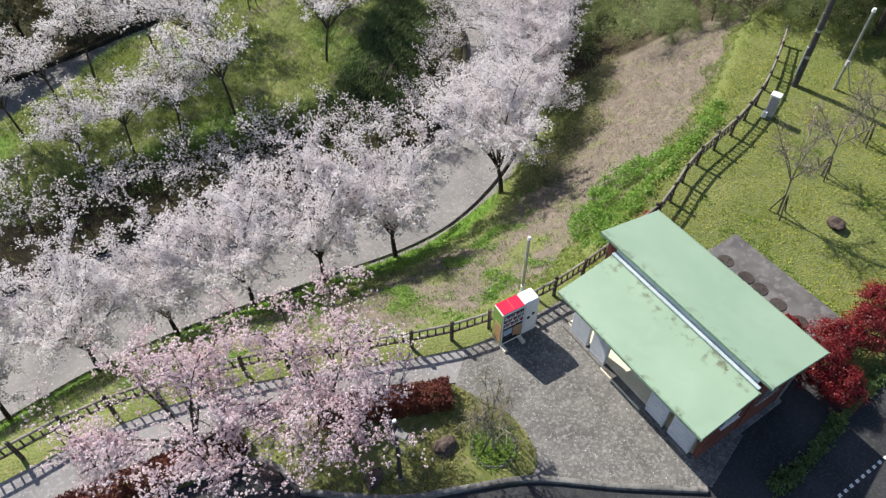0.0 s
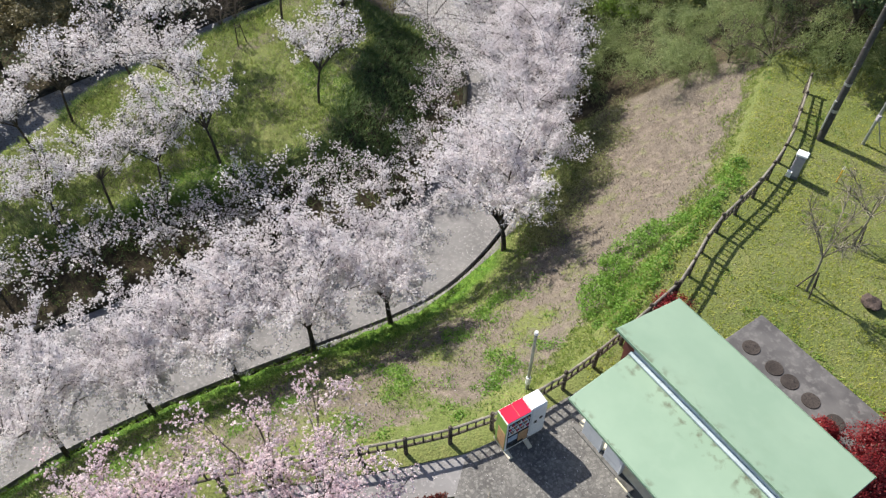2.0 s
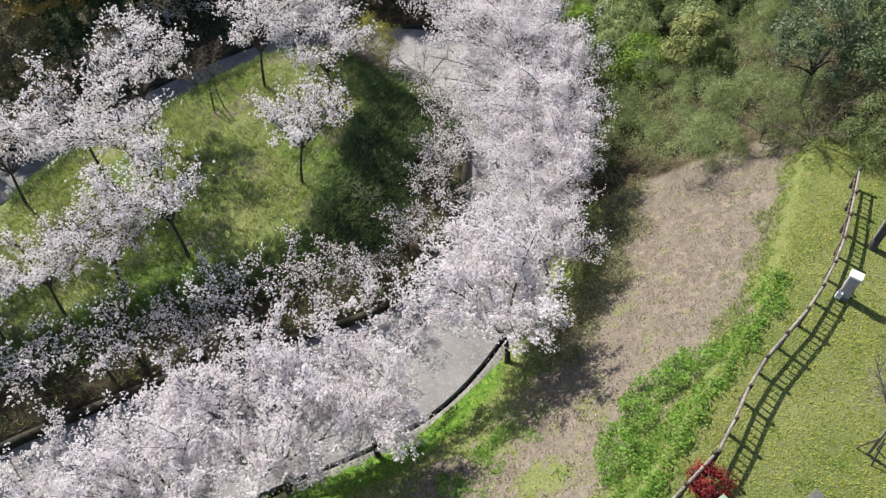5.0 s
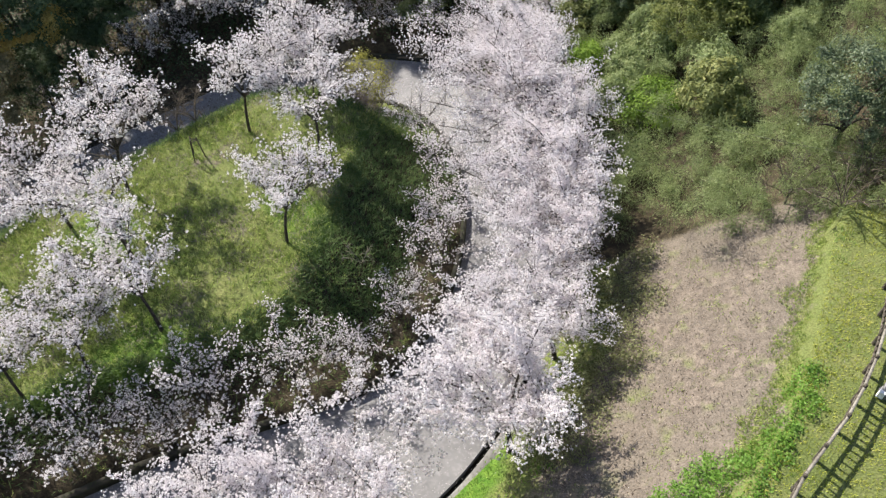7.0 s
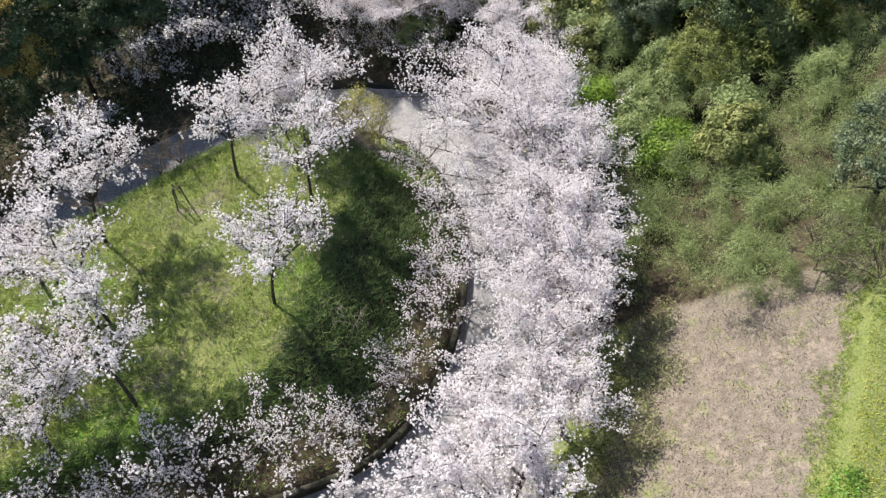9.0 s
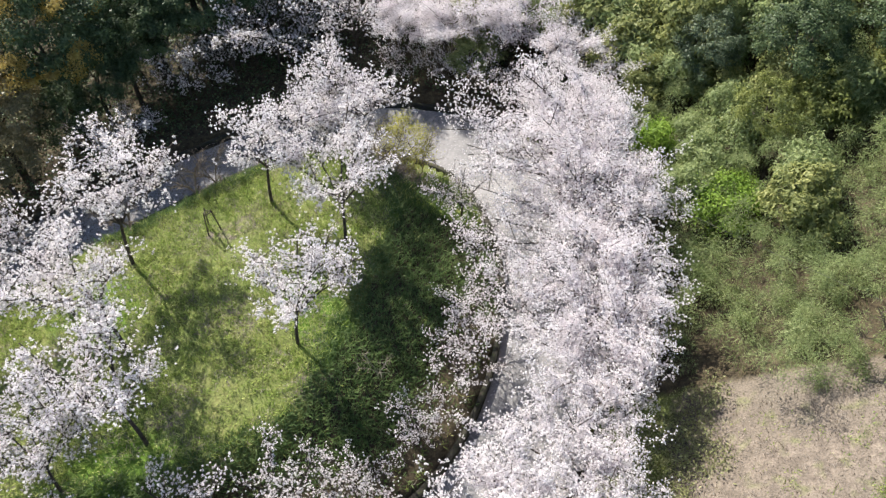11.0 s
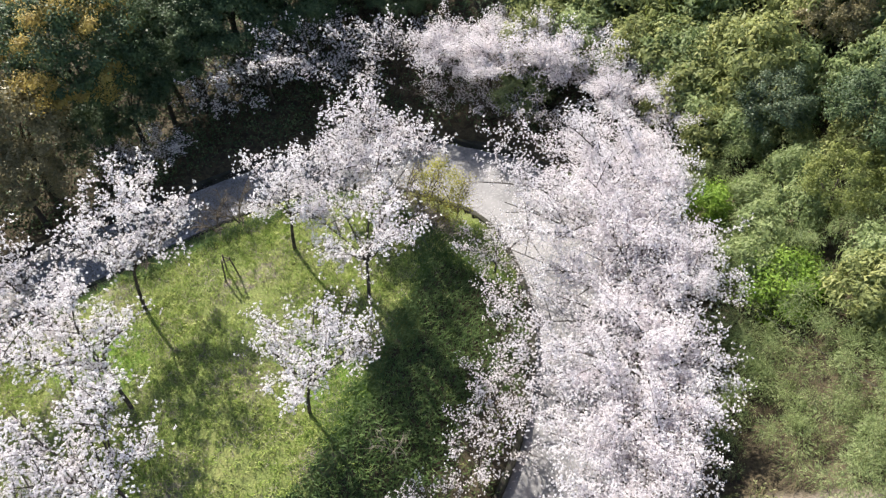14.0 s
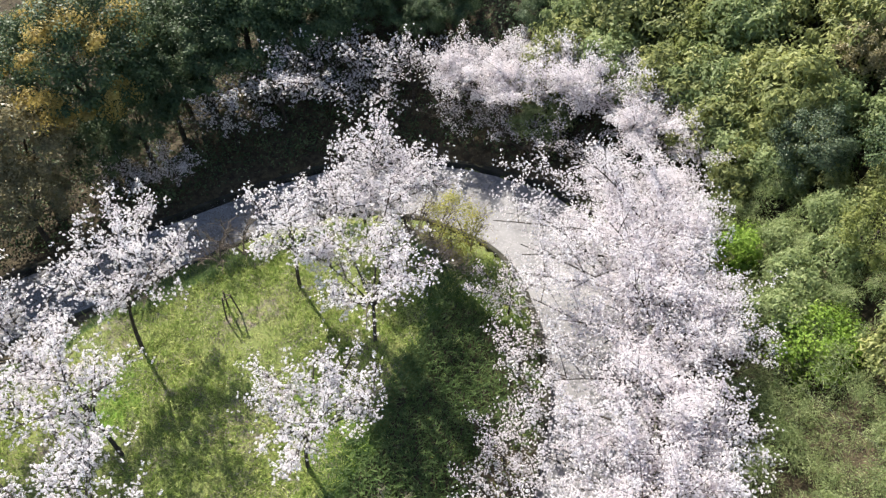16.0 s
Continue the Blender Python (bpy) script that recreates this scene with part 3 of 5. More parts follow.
def build_roads():
    edge, run = offset(OUTER, 0.4), along(OUTER[:, 0], OUTER[:, 1], HILL)
    run = np.maximum.accumulate(run)
    hs = np.concatenate([[0], np.cumsum(np.linalg.norm(np.diff(HILL, axis=0), axis=1))])
    inner = np.stack([np.interp(run, hs, HILL[:, 0]), np.interp(run, hs, HILL[:, 1])], 1)
    lanes = np.linspace(0, 1, 7)[None, :, None]
    xy = edge[:, None, :] * (1 - lanes) + inner[:, None, :] * lanes
    n, k = xy.shape[:2]
    z = road_height(xy[:, :, 0].ravel(), xy[:, :, 1].ravel())
    top = np.concatenate([xy.reshape(-1, 2), z[:, None]], 1)
    idx = np.arange(n * k).reshape(n, k)
    f = np.stack([idx[:-1, :-1], idx[1:, :-1], idx[1:, 1:], idx[:-1, 1:]], -1).reshape(-1, 4)
    f = np.concatenate([f[:, ::-1], f + n * k])
    low = top - np.array([0, 0, 0.3])
    tagged(new("road", mesh_of("road", np.concatenate([top, low]), f, M_ROAD, True)), "pale worn concrete road strewn with petals", "road", kind="structure")
    v, f = sweep(OUTER, [(-0.34, -0.75), (-0.34, 0.03), (-0.26, 0.07), (-0.02, 0.07), (0.0, 0.05), (0.0, -0.45), (0.42, -0.45), (0.42, -0.75)], road_height(OUTER[:, 0], OUTER[:, 1]))
    tagged(new("gutter", mesh_of("gutter", v, f, M_MOSSY)), "dark mossy concrete gutter along the road", "gutter", kind="structure")
    lip = OUTER[(OUTER[:, 0] > -5.5) & (OUTER[:, 1] < 40)]
    v, f = sweep(lip, [(-0.3, 0.03), (-0.3, 0.1), (-0.27, 0.12), (0.1, 0.12), (0.13, 0.1), (0.13, -0.4), (0.02, -0.4), (0.02, 0.03)], road_height(lip[:, 0], lip[:, 1]))
    tagged(new("kerb", mesh_of("kerb", v, f, M_CONCRETE)), "pale weathered concrete kerb along the road bend", "kerb", kind="structure")
    v, f = sweep(HILL, [(-0.16, -0.5), (-0.16, 0.36), (-0.14, 0.4), (0.1, 0.42), (0.12, 0.38), (0.12, -0.5)], road_height(HILL[:, 0], HILL[:, 1]))
    tagged(new("retaining_wall", mesh_of("retaining_wall", v, f, M_MOSSY)), "low dark mossy retaining wall around the grassy mound", "wall", kind="structure")
    tagged(part("path", slab_bm(PATH.tolist(), -0.2, 0.045), M_PATH), "pale asphalt footpath beside the fence", "path", kind="structure")
    tagged(part("forecourt", slab_bm(COURT.tolist(), -0.2, 0.052), M_COURT), "speckled aggregate forecourt of the toilet block", "paving", kind="structure")
    tagged(part("car_park", slab_bm(PARK.tolist(), -0.2, 0.035), M_ASPHALT), "dark asphalt road and car park", "road", kind="structure")
    tagged(part("side_yard", slab_bm(SHADY.tolist(), -0.2, 0.04), M_ASPHALT), "dark asphalt strip beside the building", "paving", kind="structure")
    bed = offset(smooth_line(np.vstack([BED, BED[:1]]), 0.3), 0)
    tagged(part("planting_bed", slab_bm(bed.tolist(), -0.2, 0.075), M_SOIL), "grassy planting bed with rocks", "flower bed", kind="structure")
    kerb_line = smooth_line([(-4.3, 8.55), (-1.4, 8.35), (0.8, 8.68), (2.7, 8.95), (5.4, 8.72), (8.0, 8.6)], 0.3)
    v, f = sweep(kerb_line, [(-0.09, -0.1), (-0.09, 0.16), (-0.07, 0.18), (0.07, 0.18), (0.09, 0.16), (0.09, -0.1)], 0.0)
    tagged(new("kerb", mesh_of("kerb", v, f, M_KERB)), "weathered concrete kerb along the bed and forecourt", "kerb", kind="structure")
    kerb_line = smooth_line([(-14, 4.7), (-9.2, 8.3), (-6.2, 9.5), (-5.1, 9.3), (-4.3, 8.55)], 0.3)
    v, f = sweep(kerb_line, [(-0.09, -0.1), (-0.09, 0.16), (-0.07, 0.18), (0.07, 0.18), (0.09, 0.16), (0.09, -0.1)], 0.0)
    tagged(new("kerb", mesh_of("kerb", v, f, M_KERB)), "weathered concrete kerb round the car park corner", "kerb", kind="structure")
    for i in range(26):
        m = Matrix.Translation((10.6 + 0.27 * i * 0.86, 7.55 + 0.27 * i * 0.56, 0.04)) @ Matrix.Rotation(radians(33), 4, "Z")
        d = part("road_mark", MARK_MESH, M_MARK)
        d.matrix_world = m
        tagged(d, "short worn white dash painted on asphalt", "road marking", "dashes along the road edge")


M_SOIL = surface("bed_turf", (0.09, 0.11, 0.03), (0.15, 0.16, 0.05), (0.2, 0.17, 0.11), 1.2, 8, 0.95, 0.6)
MARK_MESH = from_bm("road_mark", box_bm((0.13, 0.1, 0.006), bevel=0), M_MARK)
build_roads()


# ---- toilet block ----
def build_block():
    at = pose(3.8, 14.3, 0.0, 0, 0, -56.3)
    b = empty("toilet_block", at, "small red-brick toilet block with two pale green pitched roofs", "building")

    def roof(name, u0, u1, v0, v1, z0, z1):
        bm = bmesh.new()
        t = 0.1
        vs = [bm.verts.new(p) for p in ((u0, v0, z0), (u1, v0, z0), (u1, v1, z1), (u0, v1, z1))]
        lo = [bm.verts.new((p.co.x, p.co.y, p.co.z - t)) for p in vs]
        bm.faces.new(vs)
        bm.faces.new(lo[::-1])
        for i in range(4):
            j = (i + 1) % 4
            bm.faces.new((vs[j], vs[i], lo[i], lo[j]))
        bmesh.ops.bevel(bm, geom=list(bm.edges), offset=0.015, segments=1, affect="EDGES")
        r = part(name, bm, M_ROOF, b, "pale green sheet roof with dirt along its edges")
        tilt = (z1 - z0) / (v1 - v0)
        for name2, a, c in (("eave_trim", (u0 - 0.012, v0), (u1 + 0.012, v0)), ("eave_trim", (u0 - 0.012, v1), (u1 + 0.012, v1))):
            z = z0 + tilt * (a[1] - v0)
            part(name2, box_bm((u1 - u0 + 0.03, 0.03, 0.11), ((u0 + u1) / 2, a[1] + (-0.016 if a[1] == v0 else 0.016), z - 0.115), 0.004), M_ROOFEDGE, r, "darker green fascia")
        return r, tilt

    low, k = roof("low_roof", 0.0, 6.3, 0.0, 2.25, 2.55, 2.92)
    high, k2 = roof("high_roof", -0.72, 6.5, 2.33, 5.18, 3.4, 2.78)
    # clerestory band and its ledge
    part("clerestory_band", box_bm((6.0, 0.05, 0.5), (3.05, 2.42, 2.83), 0.006), M_GUTTER, b, "blue-grey metal band between the roofs")
    part("box_gutter", box_bm((6.2, 0.14, 0.07), (3.1, 2.32, 2.93), 0.008), M_GUTTER, b, "blue-grey gutter on the low roof's top edge")
    # brick walls: back block as four walls
    hb = 2.95
    for u, v, su, sv, h in ((2.9, 4.45, 6.6, 0.18, 2.75), (-0.3, 3.45, 0.18, 1.82, 2.85), (6.1, 3.45, 0.18, 1.82, 2.85)):
        part("brick_wall", box_bm((su, sv, h), (u, v, 0), 0.01), M_BRICK, b)
    part("brick_wall", box_bm((6.6, 0.16, 0.5), (2.9, 2.55, 2.55), 0.008), M_BRICK, b)
    part("brick_wall", box_bm((6.22, 0.12, 2.5), (2.9, 2.62, 0), 0.008), M_CREAM, b, "cream rendered inner wall of the porch")
    part("brick_wall", box_bm((0.16, 1.7, 2.5), (6.08, 1.66, 0), 0.01), M_BRICK, b)
    part("plinth", box_bm((6.9, 2.3, 0.12), (2.9, 3.5, 0), 0.015), M_CONCRETE, b)
    part("porch_floor", box_bm((6.1, 1.7, 0.1), (3.05, 1.67, 0.02), 0.012), M_CREAM, b, "cream tiled porch floor")
    part("porch_step", box_bm((6.1, 0.25, 0.09), (3.05, 0.69, 0.02), 0.012), M_KERB, b, "grey concrete porch step")
    part("step_edge", box_bm((1.9, 0.05, 0.095), (3.0, 0.53, 0.02), 0.01), M_CREAM, b, "pale step edge")
    for u0, u1 in ((0.3, 1.08), (1.3, 1.98), (4.02, 4.76), (5.02, 5.85)):
        p = part("screen_panel", box_bm((u1 - u0, 0.08, 2.1), ((u0 + u1) / 2, 0.72, 0.08), 0.01), M_PANEL, b, "pale grey screen panel")
        part("screen_edge", box_bm((0.05, 0.16, 2.1), (u1 + 0.03, 0.74, 0.08), 0.008), M_PANEL, p)
        for i in range(9 if u0 > 3 else 0):
            part("rib", box_bm((u1 - u0 - 0.04, 0.012, 0.16), ((u0 + u1) / 2, 0.677, 0.2 + 0.21 * i), 0.003), M_PANEL, p)
    # barred window in the end wall
    w = part("window", box_bm((0.06, 1.0, 0.7), (6.13, 3.35, 1.5), 0.006), M_DARKGLASS, b, "dark barred window")
    part("window_frame", box_bm((0.1, 1.1, 0.05), (6.19, 3.35, 1.45), 0.006), M_STEEL, w)
    for i in range(9):
        part("window_bar", rod_bm((6.21, 2.9 + i * 0.11, 1.5), (6.21, 2.9 + i * 0.11, 2.2), 0.012, sides=6), M_STEEL, w)
    w = part("window", box_bm((0.06, 0.7, 0.45), (6.14, 1.6, 1.7), 0.006), M_DARKGLASS, b, "dark barred window")
    part("window_frame", box_bm((0.1, 0.8, 0.05), (6.19, 1.6, 1.64), 0.006), M_WHITE, w)
    for i in range(7):
        part("window_bar", rod_bm((6.2, 1.3 + i * 0.1, 1.7), (6.2, 1.3 + i * 0.1, 2.15), 0.012, sides=6), M_WHITE, w)
    part("drain_pipe", rod_bm((6.24, 4.4, 0.1), (6.24, 4.4, 2.6), 0.04), M_STEEL, b)


M_ROOFEDGE = surface("roof_fascia", (0.17, 0.26, 0.19), (0.22, 0.32, 0.23), (0.12, 0.18, 0.13), 1, 6, 0.6, 0.05)
build_block()


def build_pad():
    pad = empty("tank_cover_slab", pose(12.28, 16.28, 0.0, 0, 0, -56.3), "grey concrete slab with five round iron covers", "slab")
    part("slab", box_bm((5.3, 2.05, 0.1), (0, 0, 0), 0.015), M_PAD, pad)
    for u in (-1.75, -0.75, -0.1, 0.75, 1.7):
        bm = bmesh.new()
        bmesh.ops.create_cone(bm, cap_ends=True, segments=24, radius1=0.31, radius2=0.3, depth=0.03, matrix=Matrix.Translation((u - 0.15, -0.42, 0.115)))
        c = part("cover", bm, M_IRON, pad, "round rusty iron manhole cover")
        bm = bmesh.new()
        for i in range(8):
            a = i * math.tau / 8
            box_bm((0.1, 0.02, 0.008), (0.17, 0, 0.13), 0, Matrix.Translation((u - 0.15, -0.42, 0)) @ Matrix.Rotation(a, 4, "Z"), bm)
        part("rib_pattern", bm, M_IRON, c)


build_pad()


# ---- vending machines ----
def build_vending():
    rz = 30.0
    base = pose(2.0, 13.72, 0.05, 0, 0, rz) @ Matrix.Diagonal((0.88, 0.78, 1.05, 1))
    a = empty("vending_machine", base, "drinks vending machine with bright red top and printed front", "vending machine", "vending machines")
    part("body", box_bm((1.0, 0.72, 1.7), (0.5, 0.36, 0.1), 0.02), M_WHITE, a)
    t = part("top", box_bm((0.95, 0.67, 0.02), (0.5, 0.36, 1.8), 0.005), M_RED_TOP, a, "bright red top panel")
    part("seam", box_bm((0.012, 0.67, 0.008), (0.52, 0.36, 1.82), 0.002), M_STAIN, t)
    part("side_panel", box_bm((0.012, 0.68, 1.62), (-0.006, 0.36, 0.14), 0.003), M_GREENSIDE, a, "green printed side panel")
    part("side_print", box_bm((0.012, 0.5, 0.95), (-0.016, 0.3, 0.2), 0.003), M_TAN, a, "plain tan printed patch")
    front = part("front_panel", box_bm((0.9, 0.015, 1.5), (0.5, -0.006, 0.22), 0.004), M_DARKGLASS, a, "dark glazed display front")
    for r in range(3):
        part("shelf_strip", box_bm((0.86, 0.02, 0.05), (0.5, -0.016, 1.05 + 0.22 * r), 0.003), M_WHITE, front)
        for i in range(8):
            part("sample_can", rod_bm((0.13 + i * 0.105, -0.012, 1.1 + 0.22 * r), (0.13 + i * 0.105, -0.012, 1.22 + 0.22 * r), 0.03, sides=8), (M_BLUEPRINT, M_RED_TOP, M_WHITE, M_TAN)[(i * 3 + r) % 4], front)
    part("poster", box_bm((0.4, 0.012, 0.62), (0.72, -0.02, 0.3), 0.003), M_TAN, front, "plain tan printed patch")
    part("poster", box_bm((0.4, 0.012, 0.3), (0.28, -0.02, 0.62), 0.003), M_BLUEPRINT, front, "plain blue printed patch")
    part("dispenser_flap", box_bm((0.6, 0.03, 0.16), (0.45, -0.02, 0.25), 0.006), M_DARK, front)
    for x in (0.08, 0.92):
        part("foot", box_bm((0.16, 1.15, 0.1), (x, 0.22, 0.0), 0.01), M_CREAM, a, "pale concrete foot block")
    m2 = base @ pose(1.03, 0.02, 0)
    b = empty("vending_machine", m2, "narrow white vending machine beside the red-topped one", "vending machine", "vending machines")
    part("body", box_bm((0.66, 0.7, 1.72), (0.33, 0.36, 0.1), 0.05), M_WHITE, b)
    part("door", box_bm((0.6, 0.02, 1.5), (0.33, 0.005, 0.24), 0.006), M_WHITE, b)
    for x, z in ((0.2, 1.0), (0.42, 1.12)):
        bm = bmesh.new()
        bmesh.ops.create_cone(bm, cap_ends=True, segments=12, radius1=0.07, radius2=0.07, depth=0.02, matrix=Matrix.Translation((x, -0.012, z)) @ Matrix.Rotation(radians(90), 4, "X"))
        part("port", bm, M_DARK, b, "round black opening")
    part("plinth", box_bm((0.6, 0.66, 0.1), (0.33, 0.36, 0.0), 0.01), M_CONCRETE, b)
    return


build_vending()


# ---- fences ----
def build_fence(name, line, label, zoff=0.0):
    f = empty(name, Matrix(), label, "fence")
    s = np.concatenate([[0], np.cumsum(np.linalg.norm(np.diff(line, axis=0), axis=1))])
    n = int(round(s[-1] / 1.45))
    at = lambda d: np.array([np.interp(d, s, line[:, 0]), np.interp(d, s, line[:, 1])])
    pts = [at(s[-1] * i / n) for i in range(n + 1)]
    zs = [max(land_z(*p), -0.15) + zoff for p in pts]
    rng = random.Random(7)
    post = from_bm("post", rod_bm((0, 0, -0.25), (0, 0, 1.08), 0.075, 0.068, 10), M_WOOD)
    cap = from_bm("post_cap", rod_bm((0, 0, 1.08), (0, 0, 1.12), 0.068, 0.04, 10), M_WOOD)
    bal = from_bm("baluster", rod_bm((0, 0, 0.52), (0, 0, 0.95), 0.032, 0.03, 6), M_WOOD)
    for i, (p, z) in enumerate(zip(pts, zs)):
        o = part("post", post, M_WOOD, f)
        o.matrix_basis = pose(p[0], p[1], z, rng.uniform(-1.5, 1.5), rng.uniform(-1.5, 1.5), rng.uniform(0, 360))
        part("post_cap", cap, M_WOOD, o)
        if i < n:
            q, zq = pts[i + 1], zs[i + 1]
            for h, mat_ in ((0.95, M_GREYWOOD), (0.52, M_WOOD)):
                j = rng.uniform(-0.012, 0.012)
                part("rail", rod_bm((p[0], p[1], z + h + j), (q[0], q[1], zq + h - j), 0.05, 0.047, 8), mat_, f)
            for k in range(1, 5):
                c = p + (q - p) * k / 5
                o = part("baluster", bal, M_WOOD, f)
                o.matrix_basis = pose(c[0], c[1], z + (zq - z) * k / 5)


build_fence("fence", FENCE_LOW, "dark timber post-and-rail fence along the footpath", 0.0)
build_fence("fence", FENCE_UP, "weathered timber fence along the lawn edge", 0.0)


# ---- trees ----
def tube(points, r0, r1, sides):
    p = np.asarray(points)
    n = len(p)
    d = np.gradient(p, axis=0)
    d /= np.linalg.norm(d, axis=1)[:, None] + 1e-9
    ref = np.where(np.abs(d[:, 2:3]) > 0.9, np.array([[1.0, 0, 0]]), np.array([[0, 0, 1.0]]))
    a = np.cross(d, ref)
    a /= np.linalg.norm(a, axis=1)[:, None] + 1e-9
    b_ = np.cross(d, a)
    ang = np.arange(sides) * math.tau / sides
    r = np.linspace(r0, r1, n)[:, None, None]
    v = p[:, None, :] + r * (np.cos(ang)[None, :, None] * a[:, None, :] + np.sin(ang)[None, :, None] * b_[:, None, :])
    idx = np.arange(n * sides).reshape(n, sides)
    f = np.stack([idx[:-1], idx[1:], np.roll(idx[1:], -1, 1), np.roll(idx[:-1], -1, 1)], -1).reshape(-1, 4)
    return v.reshape(-1, 3), f


def gather(pieces):
    vs, fs, k = [], [], 0
    for v, f in pieces:
        vs.append(v)
        fs.append(f + k)
        k += len(v)
    return np.concatenate(vs), np.concatenate(fs)


def leaves(rng, at, size, normal=None, tilt=1.0, long=1.0, corners=4):
    """One small four-cornered leaf, petal tuft or blade at each point; normal: way it faces, blurred by tilt."""
    n = len(at)
    nor = rng.normal(size=(n, 3))
    if normal is not None:
        nor = normal + tilt * nor
    nor /= np.linalg.norm(nor, axis=1)[:, None] + 1e-9
    a = np.cross(nor, rng.normal(size=(n, 3)))
    a /= np.linalg.norm(a, axis=1)[:, None] + 1e-9
    b_ = np.cross(nor, a)
    s = size * rng.uniform(0.6, 1.3, (n, 1))
    k = rng.uniform(0.75, 1.25, (n, 4, 1))
    if corners == 3:
        v = np.stack([at + a * s * long * k[:, 0] * 1.2, at - a * s * long * 0.6 + b_ * s * k[:, 1], at - a * s * long * 0.6 - b_ * s * k[:, 3]], 1)
        return v.reshape(-1, 3), np.arange(3 * n).reshape(n, 3)
    v = np.stack([at + a * s * long * k[:, 0], at + b_ * s * k[:, 1] + nor * s * 0.25, at - a * s * long * k[:, 2], at - b_ * s * k[:, 3] + nor * s * 0.25], 1)
    return v.reshape(-1, 3), np.arange(4 * n).reshape(n, 4)


def curve(a, c, b_, n):
    t = np.linspace(0, 1, n)[:, None]
    return (1 - t) ** 2 * a + 2 * t * (1 - t) * c + t * t * b_


def branch_tree(seed, height, radius, lean=0.0, fork=0.28, limbs=6, subs=7, twigs=6, trunk_r=0.11, flat=0.25, droop=0.0, low=0.55):
    """Limbs, branches and twigs; lean: metres by which the crown sits towards +y. Gives tube pieces and flowering points."""
    rng = np.random.default_rng(seed)
    wood, bloom = [], []
    top = np.array([rng.normal() * 0.1, lean * 0.18 + rng.normal() * 0.08, height * fork])
    tr = curve(np.array([0, 0, -0.35]), np.array([top[0] * 0.3 + rng.normal() * 0.08, top[1] * 0.2, height * fork * 0.5]), top, 6)
    wood.append(tube(tr, trunk_r * 1.25, trunk_r * 0.8, 8))
    for i in range(limbs):
        az = math.tau * (i + rng.uniform(-0.3, 0.3)) / limbs
        reach = radius * rng.uniform(0.7, 1.05) * (0.5 if i == 0 else 1) * (0.75 if math.sin(az) < -0.3 and lean > 1 else 1)
        zt = height * (rng.uniform(low, 0.9) if i else 0.98)
        end = np.array([reach * math.cos(az), lean + reach * math.sin(az), zt])
        ctrl = top + (end - top) * np.array([0.35, 0.35, 0.75]) + rng.normal(size=3) * 0.2
        lm = curve(top, ctrl, end, 10)
        wood.append(tube(lm, trunk_r * 0.55, 0.018, 6))
        bloom.append(lm[5:])
        for j in range(subs):
            k = rng.uniform(0.42, 1.0)
            p = lm[int(k * 9)]
            d = rng.normal(size=3) * np.array([1, 1, flat + 0.2]) + (end - top) / radius * 0.5 + np.array([0, 0, 0.25])
            d /= np.linalg.norm(d)
            ln = radius * rng.uniform(0.28, 0.5)
            q = p + d * ln
            sb = curve(p, p + d * ln * 0.5 + np.array([0, 0, 0.12]), q, 6)
            wood.append(tube(sb, 0.02, 0.007, 4))
            bloom.append(sb[1:])
            for _ in range(twigs):
                p2 = sb[rng.integers(1, 6)]
                d2 = rng.normal(size=3) * np.array([1, 1, flat + 0.3]) + d * 0.6 + np.array([0, 0, 0.15 - droop])
                d2 /= np.linalg.norm(d2)
                l2 = rng.uniform(0.35, 0.85) * (radius / 3) ** 0.5
                tw = p2 + d2 * np.linspace(0, 1, 6)[:, None] * l2 - np.array([0, 0, droop * 0.6]) * np.linspace(0, 1, 6)[:, None] ** 2
                wood.append(tube(tw[[0, 5]], 0.006, 0.003, 3))
                bloom.append(tw)
    return wood, np.concatenate(bloom), rng


def cherry_meshes(name, seed, count, size, spread=0.1, mat_=None, **kw):
    wood, pts, rng = branch_tree(seed, **kw)
    v, f = gather(wood)
    trunk = mesh_of(name + "_wood", v, f, M_BARK, True)
    keep = rng.random(len(pts)) < 0.9
    pts = pts[keep]
    n = count // 6
    hub = pts[rng.integers(0, len(pts), n)] + rng.normal(size=(n, 3)) * spread
    ball = np.repeat(rng.uniform(0.6, 1.35, (n, 1)), 6, 0)  # each hub is one round cluster of flowers
    out = rng.normal(size=(n * 6, 3))
    out /= np.linalg.norm(out, axis=1)[:, None]
    at = np.repeat(hub, 6, 0) + out * size * 1.3 * ball
    v, f = leaves(rng, at, size, out * 0.7 + np.array([[0, 0, 0.6]]), 0.5, 1.0, 3)
    return trunk, mesh_of(name + "_bloom", v, f, mat_ or M_BLOSSOM)


def plant(name, meshes, x, y, z=None, turn=0.0, scale=1.0, label="", category="tree", group="", names=("trunk", "crown", "new_leaves"), tall=1.0):
    z = land_z(x, y) if z is None else z
    t = empty(name, Matrix.Translation((x, y, z)) @ Matrix.Rotation(turn, 4, "Z") @ Matrix.Diagonal((scale, scale, scale * tall, 1)), label, category, group)
    for n, me in zip(names, meshes):
        part(n, me, None, t)
    return t


